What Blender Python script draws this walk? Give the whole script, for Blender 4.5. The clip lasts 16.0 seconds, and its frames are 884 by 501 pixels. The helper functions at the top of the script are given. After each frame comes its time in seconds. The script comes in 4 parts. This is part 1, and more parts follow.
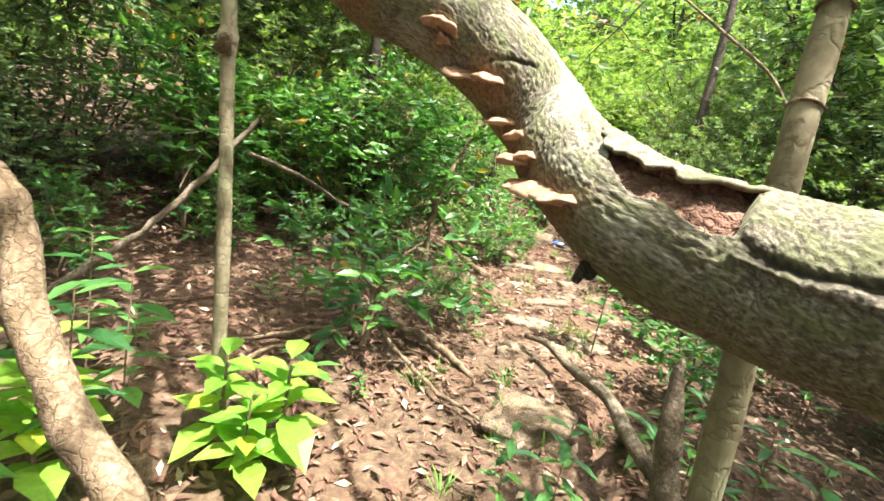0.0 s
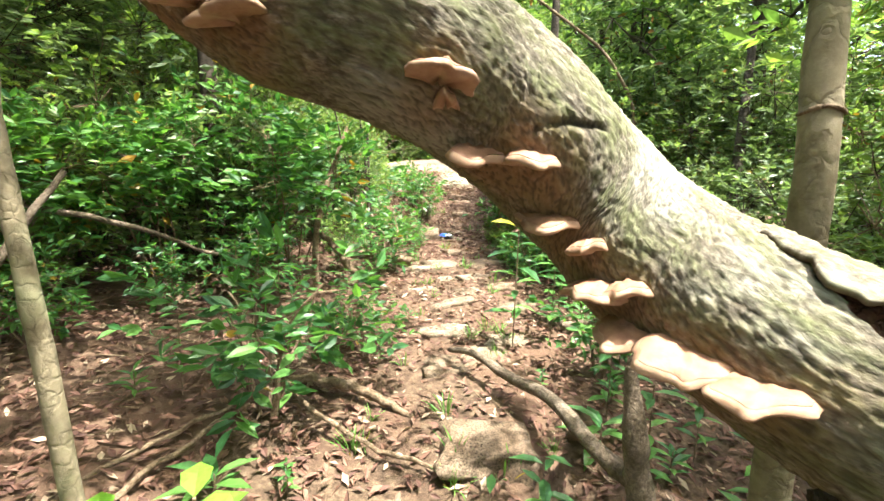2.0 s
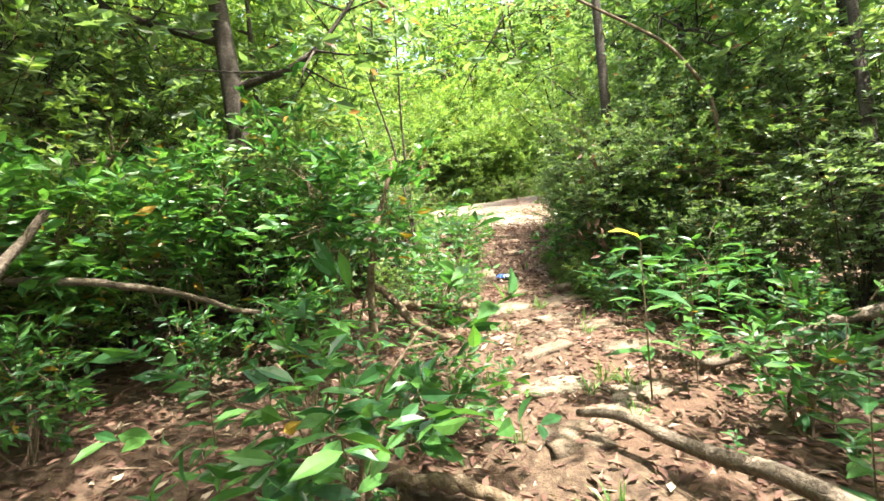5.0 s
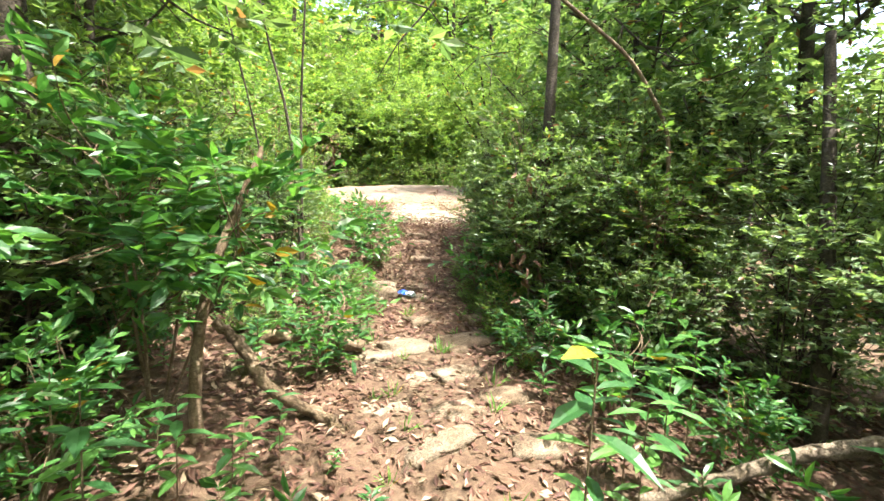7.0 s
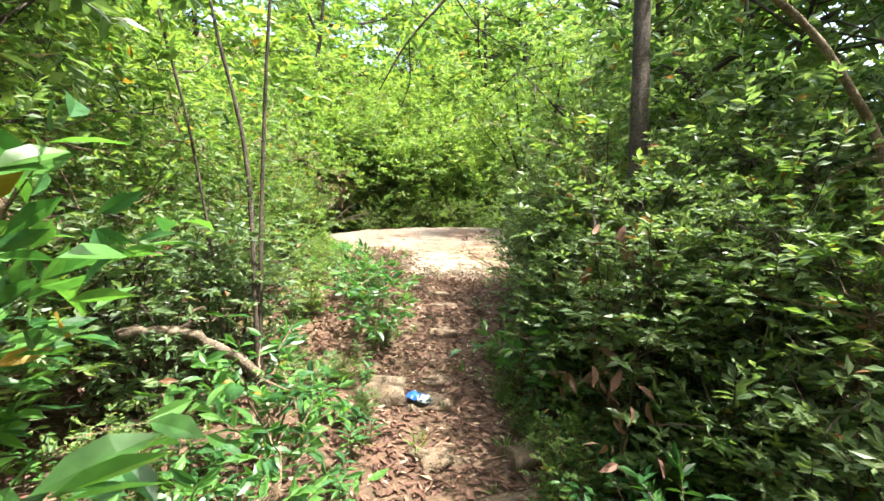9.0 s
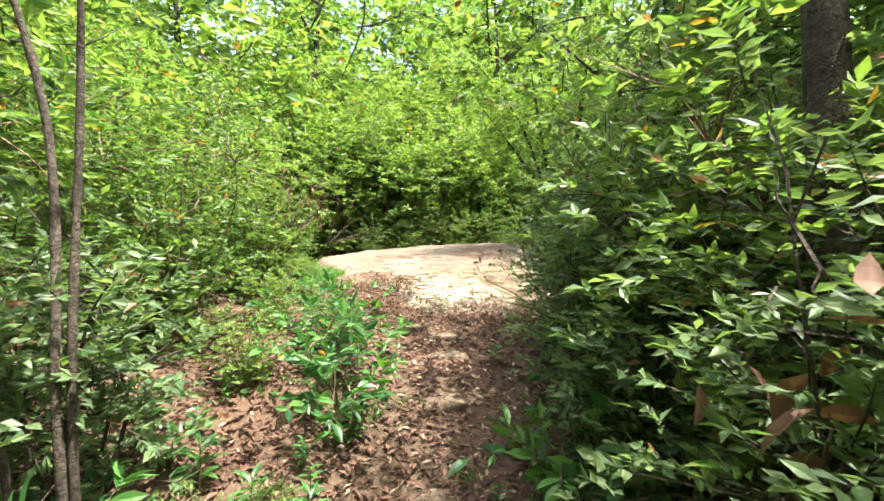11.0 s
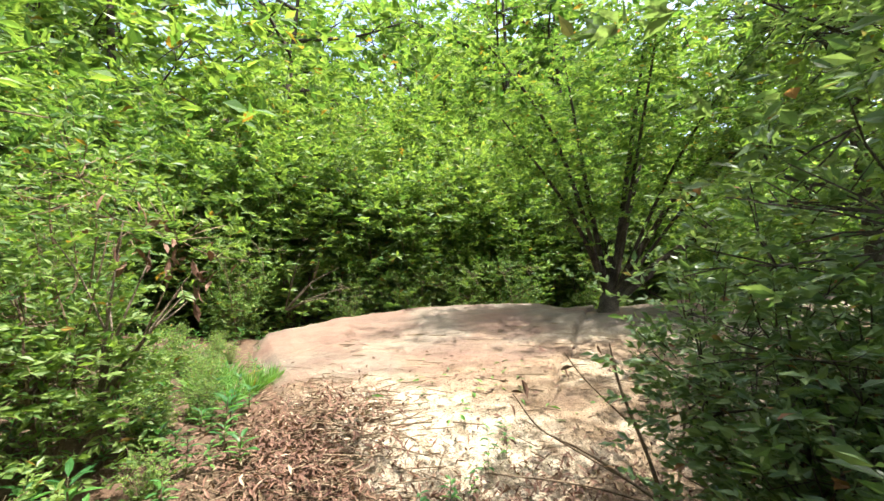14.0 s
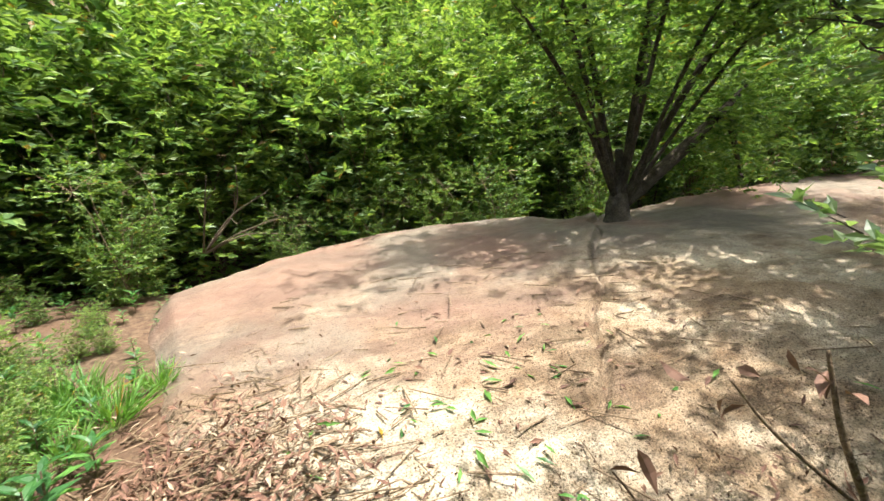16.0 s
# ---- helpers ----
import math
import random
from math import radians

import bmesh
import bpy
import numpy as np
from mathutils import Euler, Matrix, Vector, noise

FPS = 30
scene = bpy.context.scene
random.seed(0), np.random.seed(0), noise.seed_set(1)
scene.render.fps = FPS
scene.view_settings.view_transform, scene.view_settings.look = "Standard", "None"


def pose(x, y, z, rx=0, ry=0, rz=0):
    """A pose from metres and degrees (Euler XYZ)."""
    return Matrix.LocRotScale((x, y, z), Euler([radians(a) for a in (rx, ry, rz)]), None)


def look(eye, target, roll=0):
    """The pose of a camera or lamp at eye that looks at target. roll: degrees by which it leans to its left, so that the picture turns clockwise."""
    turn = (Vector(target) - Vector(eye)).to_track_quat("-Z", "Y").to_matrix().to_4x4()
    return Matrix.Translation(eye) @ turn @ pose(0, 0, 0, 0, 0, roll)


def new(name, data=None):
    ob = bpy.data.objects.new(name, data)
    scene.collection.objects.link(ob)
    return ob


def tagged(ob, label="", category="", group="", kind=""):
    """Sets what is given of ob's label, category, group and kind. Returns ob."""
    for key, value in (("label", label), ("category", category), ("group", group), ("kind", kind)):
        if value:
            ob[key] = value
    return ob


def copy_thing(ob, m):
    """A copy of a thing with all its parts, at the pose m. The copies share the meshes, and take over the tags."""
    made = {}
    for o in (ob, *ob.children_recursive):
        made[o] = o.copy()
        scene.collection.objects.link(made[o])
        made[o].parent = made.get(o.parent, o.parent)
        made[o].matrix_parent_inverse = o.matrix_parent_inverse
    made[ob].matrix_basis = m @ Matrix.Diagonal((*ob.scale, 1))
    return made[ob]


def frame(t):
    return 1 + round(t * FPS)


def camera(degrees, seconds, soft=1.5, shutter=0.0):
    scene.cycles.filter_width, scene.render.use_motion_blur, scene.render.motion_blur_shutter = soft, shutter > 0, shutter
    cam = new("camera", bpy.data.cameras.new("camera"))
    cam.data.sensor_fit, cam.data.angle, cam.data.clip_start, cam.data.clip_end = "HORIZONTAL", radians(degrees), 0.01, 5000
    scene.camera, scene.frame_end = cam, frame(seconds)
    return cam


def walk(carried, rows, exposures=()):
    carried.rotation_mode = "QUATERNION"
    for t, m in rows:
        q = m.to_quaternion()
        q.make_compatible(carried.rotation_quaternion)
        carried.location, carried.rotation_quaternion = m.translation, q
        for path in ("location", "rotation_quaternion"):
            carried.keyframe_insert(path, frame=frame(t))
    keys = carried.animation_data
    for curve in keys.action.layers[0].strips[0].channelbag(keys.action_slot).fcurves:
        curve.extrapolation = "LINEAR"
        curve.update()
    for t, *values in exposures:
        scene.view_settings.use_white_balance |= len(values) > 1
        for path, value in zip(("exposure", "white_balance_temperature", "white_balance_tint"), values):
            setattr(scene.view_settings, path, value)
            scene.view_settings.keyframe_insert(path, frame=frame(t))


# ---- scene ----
cam = camera(90.6, 16.0, shutter=0.12)
METRES, EYE, TILT, LEAN, TURN = 10.0, 1.4, -10.0, -11.0, 0.0
ROWS = [
    (0.0, 0.0, 0.0, 0.0, -0.0, 0.0, 0.0),
    (0.5, -0.0015, 0.0121, 0.0055, -8.26, -2.04, 4.35),
    (1.0, -0.0047, 0.0212, 0.0094, -14.11, -2.95, 9.98),
    (1.5, -0.0081, 0.0245, 0.0139, -15.21, -2.81, 11.18),
    (2.0, -0.0095, 0.0276, 0.0181, -15.95, -2.54, 11.64),
    (2.5, -0.0119, 0.0306, 0.0229, -15.85, 0.15, 11.37),
    (3.0, -0.0168, 0.034, 0.0282, -12.36, 3.67, 9.6),
    (3.5, -0.0201, 0.0371, 0.0312, -8.33, 4.88, 7.95),
    (6.0, -0.0255, 0.1585, 0.047, -14.94, 5.58, 5.54),
    (6.5, 0.0028, 0.1684, 0.0583, -22.71, 2.47, 11.93),
    (7.0, 0.0209, 0.189, 0.0622, -24.05, -1.3, 11.19),
    (7.5, 0.0489, 0.216, 0.0765, -23.45, -0.93, 8.42),
    (8.0, 0.0625, 0.2507, 0.0876, -23.11, 0.3, 11.68),
    (8.5, 0.08, 0.2971, 0.0874, -19.9, 4.15, 10.25),
    (9.0, 0.094, 0.3313, 0.0934, -19.75, 4.41, 11.07),
    (9.5, 0.1118, 0.3628, 0.0996, -19.28, 4.39, 15.82),
    (10.0, 0.1326, 0.3961, 0.1057, -18.42, 4.99, 13.67),
    (12.5, 0.2062, 0.5778, 0.1407, -15.75, 10.94, 13.59),
    (13.0, 0.225, 0.624, 0.1572, -16.16, 11.79, 14.01),
    (13.5, 0.2424, 0.6686, 0.1744, -16.94, 12.55, 11.65),
    (14.0, 0.2564, 0.707, 0.1927, -16.51, 11.48, 13.21),
    (14.5, 0.2712, 0.742, 0.207, -16.01, 5.28, 12.7),
    (15.0, 0.2776, 0.7824, 0.2169, -16.06, 2.82, 13.28),
    (15.5, 0.289, 0.8205, 0.2252, -16.06, 1.14, 14.43),
    (16.0, 0.3002, 0.8552, 0.2278, -21.59, -2.3, 18.26),
]
path = [(t, pose(0, 0, EYE, TILT, LEAN, TURN) @ pose(METRES * x, METRES * y, METRES * z, 90 + pitch, roll, yaw)) for t, x, y, z, yaw, pitch, roll in ROWS]
# the walker stoops under the leaning trunk
path += [(4.3, look((-0.24, 0.66, 1.32), (0.6, 5.4, 1.1), -5)), (4.9, look((-0.27, 1.0, 1.3), (0.9, 5.8, 1.15), -6))]
path.sort(key=lambda row: row[0])
walk(cam, path, [(0, 3.0), (3.7, 3.05), (6.0, 2.95), (8.0, 2.85), (9.5, 2.7), (10.2, 2.65), (12.3, 2.5), (14.0, 2.2), (16.0, 2.05)])

# ---- light ----
SUN = Vector((0.24, -0.22, 0.93)).normalized()
world = bpy.data.worlds.new("sky")
world.use_nodes = True
scene.world = world
sky = world.node_tree.nodes.new("ShaderNodeTexSky")
sky.sky_type, sky.sun_disc, sky.dust_density = "NISHITA", False, 5.0
sky.sun_elevation, sky.sun_rotation = math.asin(SUN.z), math.atan2(SUN.x, SUN.y)
world.node_tree.links.new(sky.outputs[0], world.node_tree.nodes["Background"].inputs[0])
world.node_tree.nodes["Background"].inputs[1].default_value = 0.15
sun = new("sun", bpy.data.lights.new("sun", "SUN"))
sun.data.energy, sun.data.angle, sun.data.color = 3.3, radians(0.6), (1.0, 0.97, 0.91)
sun.matrix_world = look(SUN * 30, (0, 0, 0))

rng = np.random.default_rng(7)


# ---- materials ----
def material(name, rough=0.8, spec=0.3):
    m = bpy.data.materials.new(name)
    m.use_nodes = True
    b = m.node_tree.nodes["Principled BSDF"]
    b.inputs["Roughness"].default_value = rough
    b.inputs["Specular IOR Level"].default_value = spec
    return m, m.node_tree, b


def node(tree, kind, **values):
    n = tree.nodes.new(kind)
    for key, value in values.items():
        n.inputs[key.replace("_", " ")].default_value = value
    return n


def ramp(tree, source, stops):
    r = tree.nodes.new("ShaderNodeValToRGB")
    while len(r.color_ramp.elements) < len(stops):
        r.color_ramp.elements.new(0.5)
    for e, (at, colour) in zip(r.color_ramp.elements, stops):
        e.position, e.color = at, (*colour, 1)
    tree.links.new(source, r.inputs[0])
    return r.outputs[0]


def blend(tree, a, b, factor, mode="MIX"):
    n = tree.nodes.new("ShaderNodeMix")
    n.data_type, n.blend_type = "RGBA", mode
    for socket, value in ((n.inputs[0], factor), (n.inputs[6], a), (n.inputs[7], b)):
        if isinstance(value, bpy.types.NodeSocket):
            tree.links.new(value, socket)
        else:
            socket.default_value = value if isinstance(value, float) else (*value, 1)
    return n.outputs[2]


def coords(tree, scale=(1, 1, 1), world_space=True):
    g = tree.nodes.new("ShaderNodeNewGeometry") if world_space else tree.nodes.new("ShaderNodeTexCoord")
    mp = node(tree, "ShaderNodeMapping", Scale=scale)
    tree.links.new(g.outputs["Position"] if world_space else g.outputs["Object"], mp.inputs[0])
    return mp.outputs[0]


def noise_of(tree, vec, scale, detail=6.0, rough=0.6):
    n = node(tree, "ShaderNodeTexNoise", Scale=scale, Detail=detail, Roughness=rough)
    tree.links.new(vec, n.inputs["Vector"])
    return n.outputs["Fac"]


def bump(tree, bsdf, height, strength, distance):
    b = node(tree, "ShaderNodeBump", Strength=strength, Distance=distance)
    tree.links.new(height, b.inputs["Height"])
    tree.links.new(b.outputs[0], bsdf.inputs["Normal"])


def leaf_material(name, dark, mid, light, rough=0.42, through_light=0.42, old=(0.35, 0.22, 0.03), old_share=0.03):
    m, tree, b = material(name, rough, 0.4)
    geo = tree.nodes.new("ShaderNodeNewGeometry")
    info = tree.nodes.new("ShaderNodeObjectInfo")
    add = tree.nodes.new("ShaderNodeMath")
    add.operation = "MULTIPLY_ADD"
    tree.links.new(info.outputs["Random"], add.inputs[0])
    add.inputs[1].default_value = 0.45
    tree.links.new(geo.outputs["Random Per Island"], add.inputs[2])
    c = ramp(tree, add.outputs[0], [(0.0, dark), (0.55, mid), (1.1 - 0.12, light), (1.0, light)])
    c2 = ramp(tree, geo.outputs["Random Per Island"], [(0.0, (0, 0, 0)), (1 - old_share - 0.004, (0, 0, 0)), (1 - old_share, (1, 1, 1))])
    col = blend(tree, c, old, c2)
    n = noise_of(tree, coords(tree), 60.0, 3.0)
    col = blend(tree, col, blend(tree, col, (0.55, 0.55, 0.5), 1.0, "MULTIPLY"), n)
    tree.links.new(col, b.inputs["Base Color"])
    bump(tree, b, n, 0.15, 0.003)
    tr = tree.nodes.new("ShaderNodeBsdfTranslucent")
    tree.links.new(blend(tree, col, (1.2, 1.27, 0.6), 1.0, "MULTIPLY"), tr.inputs[0])
    mix = tree.nodes.new("ShaderNodeMixShader")
    mix.inputs[0].default_value = through_light
    tree.links.new(b.outputs[0], mix.inputs[1])
    tree.links.new(tr.outputs[0], mix.inputs[2])
    tree.links.new(mix.outputs[0], tree.nodes["Material Output"].inputs[0])
    return m


LEAF_BROAD = leaf_material("leaf_broad", (0.03, 0.1, 0.035), (0.055, 0.165, 0.045), (0.12, 0.28, 0.06), 0.38, 0.45, (0.35, 0.22, 0.03), 0.012)
LEAF_SMALL = leaf_material("leaf_small", (0.052, 0.122, 0.036), (0.116, 0.216, 0.058), (0.235, 0.34, 0.09), 0.45, 0.5, (0.3, 0.18, 0.04), 0.014)
LEAF_YELLOW = leaf_material("leaf_yellow_green", (0.065, 0.15, 0.038), (0.143, 0.25, 0.06), (0.265, 0.37, 0.095), 0.45, 0.5, (0.38, 0.26, 0.05), 0.012)
LEAF_DARK = leaf_material("leaf_dark", (0.085, 0.15, 0.07), (0.145, 0.23, 0.1), (0.225, 0.31, 0.14), 0.36, 0.48, (0.26, 0.13, 0.07), 0.018)
LEAF_BRIGHT = leaf_material("leaf_bright", (0.12, 0.32, 0.035), (0.2, 0.42, 0.05), (0.3, 0.5, 0.08), 0.4, 0.5, (0.35, 0.45, 0.05), 0.05)
LEAF_OLD = leaf_material("leaf_old_yellow", (0.4, 0.4, 0.03), (0.5, 0.46, 0.04), (0.55, 0.5, 0.06), 0.45, 0.5)
LEAF_DRY = leaf_material("leaf_dry", (0.06, 0.026, 0.017), (0.125, 0.058, 0.038), (0.22, 0.12, 0.08), 0.75, 0.1, (0.4, 0.3, 0.21), 0.1)
GRASS = leaf_material("grass_blade", (0.06, 0.17, 0.03), (0.1, 0.25, 0.04), (0.16, 0.3, 0.06), 0.5, 0.4)


def bark_material(name, dark, mid, light, scale=30.0, moss=None, depth=0.006, cracks=0.25):
    m, tree, b = material(name, 0.88, 0.2)
    v = coords(tree)
    big, fine = noise_of(tree, v, scale * 0.25, 5.0), noise_of(tree, v, scale * 2.0, 8.0, 0.7)
    vor = node(tree, "ShaderNodeTexVoronoi", Scale=scale)
    tree.links.new(v, vor.inputs["Vector"])
    c = ramp(tree, fine, [(0.3, dark), (0.5, mid), (0.68, light)])
    c = blend(tree, c, blend(tree, c, (0.5, 0.48, 0.42), 1.0, "MULTIPLY"), ramp(tree, big, [(0.4, (0, 0, 0)), (0.65, (1, 1, 1))]))
    if moss:
        patch = noise_of(tree, v, scale * 0.13, 4.0, 0.65)
        c = blend(tree, c, moss, ramp(tree, patch, [(0.48, (0, 0, 0)), (0.62, (0.75, 0.75, 0.75))]))
    vor.feature = "DISTANCE_TO_EDGE"
    warp = tree.nodes.new("ShaderNodeVectorMath")
    warp.operation = "MULTIPLY_ADD"
    wn = node(tree, "ShaderNodeTexNoise", Scale=scale * 0.8, Detail=4.0)
    tree.links.new(v, wn.inputs["Vector"])
    tree.links.new(wn.outputs["Color"], warp.inputs[0])
    warp.inputs[1].default_value = (2.6 / scale,) * 3
    tree.links.new(v, warp.inputs[2])
    tree.links.new(warp.outputs[0], vor.inputs["Vector"])
    crack = ramp(tree, vor.outputs["Distance"], [(0.0, (0.12, 0.12, 0.12)), (0.12, (1, 1, 1))])
    c = blend(tree, c, blend(tree, c, crack, 1.0, "MULTIPLY"), cracks)
    tree.links.new(c, b.inputs["Base Color"])
    bump(tree, b, blend(tree, fine, crack, 0.5), 1.0, depth)
    return m




def flaky_bark_material():
    """Grey-green bark in small plates: colour by the mesh's own bark coordinates, darker in its cracks, a brown stain
    round the fungi.
    """
    m, tree, b = material("bark_flaky", 0.85, 0.25)
    at = tree.nodes.new("ShaderNodeAttribute")
    at.attribute_name = "bark_coord"
    deep = tree.nodes.new("ShaderNodeAttribute")
    deep.attribute_name = "bark_marks"
    split = tree.nodes.new("ShaderNodeSeparateXYZ")
    tree.links.new(deep.outputs["Vector"], split.inputs[0])
    v = at.outputs["Vector"]
    fine, mid, big = noise_of(tree, v, 1.6, 8.0, 0.72), noise_of(tree, v, 0.3, 6.0, 0.65), noise_of(tree, v, 0.07, 4.0, 0.6)
    c = ramp(tree, fine, [(0.36, (0.055, 0.048, 0.034)), (0.49, (0.14, 0.122, 0.085)), (0.64, (0.28, 0.25, 0.19))])
    c = blend(tree, c, (0.13, 0.145, 0.06), ramp(tree, mid, [(0.42, (0, 0, 0)), (0.6, (0.75, 0.75, 0.75))]))
    c = blend(tree, c, (0.4, 0.39, 0.32), ramp(tree, big, [(0.56, (0, 0, 0)), (0.66, (0.45, 0.45, 0.45))]))
    c = blend(tree, c, blend(tree, (0.2, 0.11, 0.055), (0.3, 0.17, 0.085), fine), split.outputs["Y"])
    c = blend(tree, c, (0.035, 0.028, 0.02), split.outputs["X"])
    tree.links.new(c, b.inputs["Base Color"])
    bump(tree, b, blend(tree, fine, mid, 0.4), 0.9, 0.005)
    return m


BARK_TRUNK = flaky_bark_material()
BARK_PALE = bark_material("bark_pale", (0.15, 0.125, 0.075), (0.23, 0.195, 0.125), (0.32, 0.28, 0.19), 14.0, (0.24, 0.25, 0.14), 0.003)
BARK_DARK = bark_material("bark_dark", (0.03, 0.024, 0.018), (0.075, 0.06, 0.045), (0.15, 0.12, 0.09), 30.0, None, 0.006)
BARK_BROWN = bark_material("bark_brown", (0.09, 0.06, 0.035), (0.19, 0.135, 0.085), (0.32, 0.25, 0.17), 30.0, None, 0.005)
WOOD_DRY = bark_material("wood_dry", (0.08, 0.06, 0.04), (0.18, 0.14, 0.1), (0.32, 0.26, 0.19), 40.0, None, 0.006)
WOOD_RED = bark_material("wood_red", (0.12, 0.062, 0.045), (0.25, 0.135, 0.1), (0.42, 0.27, 0.2), 70.0, None, 0.008, 0.08)


def soil_material():
    m, tree, b = material("soil", 0.95, 0.15)
    v = coords(tree)
    a, f, g = noise_of(tree, v, 1.1, 6.0), noise_of(tree, v, 18.0, 8.0, 0.7), noise_of(tree, v, 90.0, 4.0)
    c = ramp(tree, f, [(0.3, (0.03, 0.02, 0.013)), (0.5, (0.085, 0.057, 0.036)), (0.7, (0.16, 0.118, 0.075))])
    c = blend(tree, c, (0.11, 0.065, 0.042), ramp(tree, a, [(0.42, (0, 0, 0)), (0.62, (0.7, 0.7, 0.7))]))
    tree.links.new(c, b.inputs["Base Color"])
    bump(tree, b, blend(tree, f, g, 0.4), 0.9, 0.03)
    return m


def node_range(tree, source, low, high):
    n = tree.nodes.new("ShaderNodeMapRange")
    n.inputs["From Min"].default_value, n.inputs["From Max"].default_value = low, high
    tree.links.new(source, n.inputs["Value"])
    return n.outputs[0]


def stone_material(name, tint, stains, crust_shade=False):
    m, tree, b = material(name, 0.92, 0.2)
    v = coords(tree)
    big, mid = noise_of(tree, v, 0.55, 6.0, 0.6), noise_of(tree, v, 7.0, 8.0, 0.7)
    grit, speck = noise_of(tree, v, 95.0, 4.0, 0.75), noise_of(tree, v, 34.0, 3.0, 0.6)
    streak = noise_of(tree, coords(tree, (1.3, 4.0, 9.0)), 0.8, 7.0, 0.7)
    c = ramp(tree, grit, [(0.36, tuple(0.3 * k for k in tint)), (0.47, tint), (0.6, tuple(min(0.85, 1.45 * k) for k in tint))])
    c = blend(tree, c, blend(tree, c, (0.5, 0.39, 0.31), 1.0, "MULTIPLY"), ramp(tree, big, [(0.44, (0, 0, 0)), (0.52, (stains, stains, stains))]))
    c = blend(tree, c, blend(tree, c, (0.42, 0.4, 0.38), 1.0, "MULTIPLY"), ramp(tree, streak, [(0.47, (0, 0, 0)), (0.58, (stains, stains, stains))]))
    c = blend(tree, c, blend(tree, c, (0.62, 0.55, 0.48), 1.0, "MULTIPLY"), ramp(tree, mid, [(0.38, (0, 0, 0)), (0.66, (1, 1, 1))]))
    # darker towards the back: grey weathering, with shade put into the colour
    if crust_shade:
        place = tree.nodes.new("ShaderNodeSeparateXYZ")
        tree.links.new(coords(tree), place.inputs[0])
        edge = node(tree, "ShaderNodeMath")
        edge.operation = "MULTIPLY_ADD"
        tree.links.new(noise_of(tree, coords(tree), 0.9, 6.0, 0.62), edge.inputs[0])
        edge.inputs[1].default_value = 5.0
        tree.links.new(place.outputs["Y"], edge.inputs[2])
        amount = ramp(tree, node_range(tree, edge.outputs[0], 13.2, 14.6), [(0.0, (0, 0, 0)), (1.0, (0.95, 0.95, 0.95))])
        old = blend(tree, (0.1, 0.085, 0.068), (0.17, 0.105, 0.08), ramp(tree, big, [(0.4, (0, 0, 0)), (0.6, (1, 1, 1))]))
        c = blend(tree, c, blend(tree, c, old, 0.8), amount)
    c = blend(tree, c, (0.06, 0.045, 0.03), ramp(tree, speck, [(0.66, (0, 0, 0)), (0.71, (0.8, 0.8, 0.8))]))
    tree.links.new(c, b.inputs["Base Color"])
    bump(tree, b, blend(tree, mid, grit, 0.45), 1.0, 0.025)
    return m


SOIL = soil_material()
GRANITE = stone_material("granite", (0.395, 0.34, 0.25), 0.75, True)
STONE = stone_material("path_stone", (0.24, 0.195, 0.14), 0.5)


def plain(name, low, high, rough=0.6, scale=40.0):
    m, tree, b = material(name, rough, 0.4)
    n = noise_of(tree, coords(tree), scale, 5.0)
    tree.links.new(ramp(tree, n, [(0.35, low), (0.65, high)]), b.inputs["Base Color"])
    bump(tree, b, n, 0.4, 0.003)
    return m


FUNGUS_TOP = plain("fungus_top", (0.17, 0.08, 0.044), (0.29, 0.155, 0.088), 0.7, 70.0)
# lighter than the cap: light on the rim, put into its colour
FUNGUS_LIT_RIM = plain("fungus_lit_rim", (0.24, 0.135, 0.078), (0.38, 0.25, 0.16), 0.7, 60.0)
BLUE = plain("blue_plastic", (0.01, 0.06, 0.5), (0.03, 0.16, 0.8), 0.3, 60.0)
WHITE = plain("pale_plastic", (0.5, 0.55, 0.6), (0.75, 0.8, 0.82), 0.3, 60.0)


# ---- mesh helpers ----
class Bag:
    """Vertices and triangles gathered for one mesh."""

    def __init__(self):
        self.v, self.f, self.n = [], [], 0

    def add(self, verts, tris):
        self.v.append(np.asarray(verts, float).reshape(-1, 3))
        self.f.append(np.asarray(tris, int).reshape(-1, 3) + self.n)
        self.n += len(self.v[-1])

    def mesh(self, name, mat, smooth=False):
        v, f = np.concatenate(self.v), np.concatenate(self.f)
        me = bpy.data.meshes.new(name)
        me.vertices.add(len(v))
        me.vertices.foreach_set("co", v.ravel())
        me.loops.add(f.size)
        me.loops.foreach_set("vertex_index", f.ravel())
        me.polygons.add(len(f))
        me.polygons.foreach_set("loop_start", np.arange(0, f.size, 3))
        me.polygons.foreach_set("use_smooth", np.full(len(f), smooth))
        me.update(calc_edges=True)
        me.validate()
        me.materials.append(mat)
        return me


def part(name, data, parent=None, label="", m=None):
    ob = new(name, data)
    if parent:
        ob.parent = parent
    if m is not None:
        ob.matrix_basis = m
    return tagged(ob, label)


def smooth_line(points, steps):
    """A Catmull-Rom line through rows of numbers."""
    p = np.asarray(points, float)
    p = np.vstack([2 * p[0] - p[1], p, 2 * p[-1] - p[-2]])
    out = []
    for i in range(1, len(p) - 2):
        a, b, c, d = p[i - 1:i + 3]
        for t in np.arange(steps) / steps:
            out.append(0.5 * (2 * b + (c - a) * t + (2 * a - 5 * b + 4 * c - d) * t * t + (3 * b - a - 3 * c + d) * t ** 3))
    return np.vstack(out + [p[-2]])


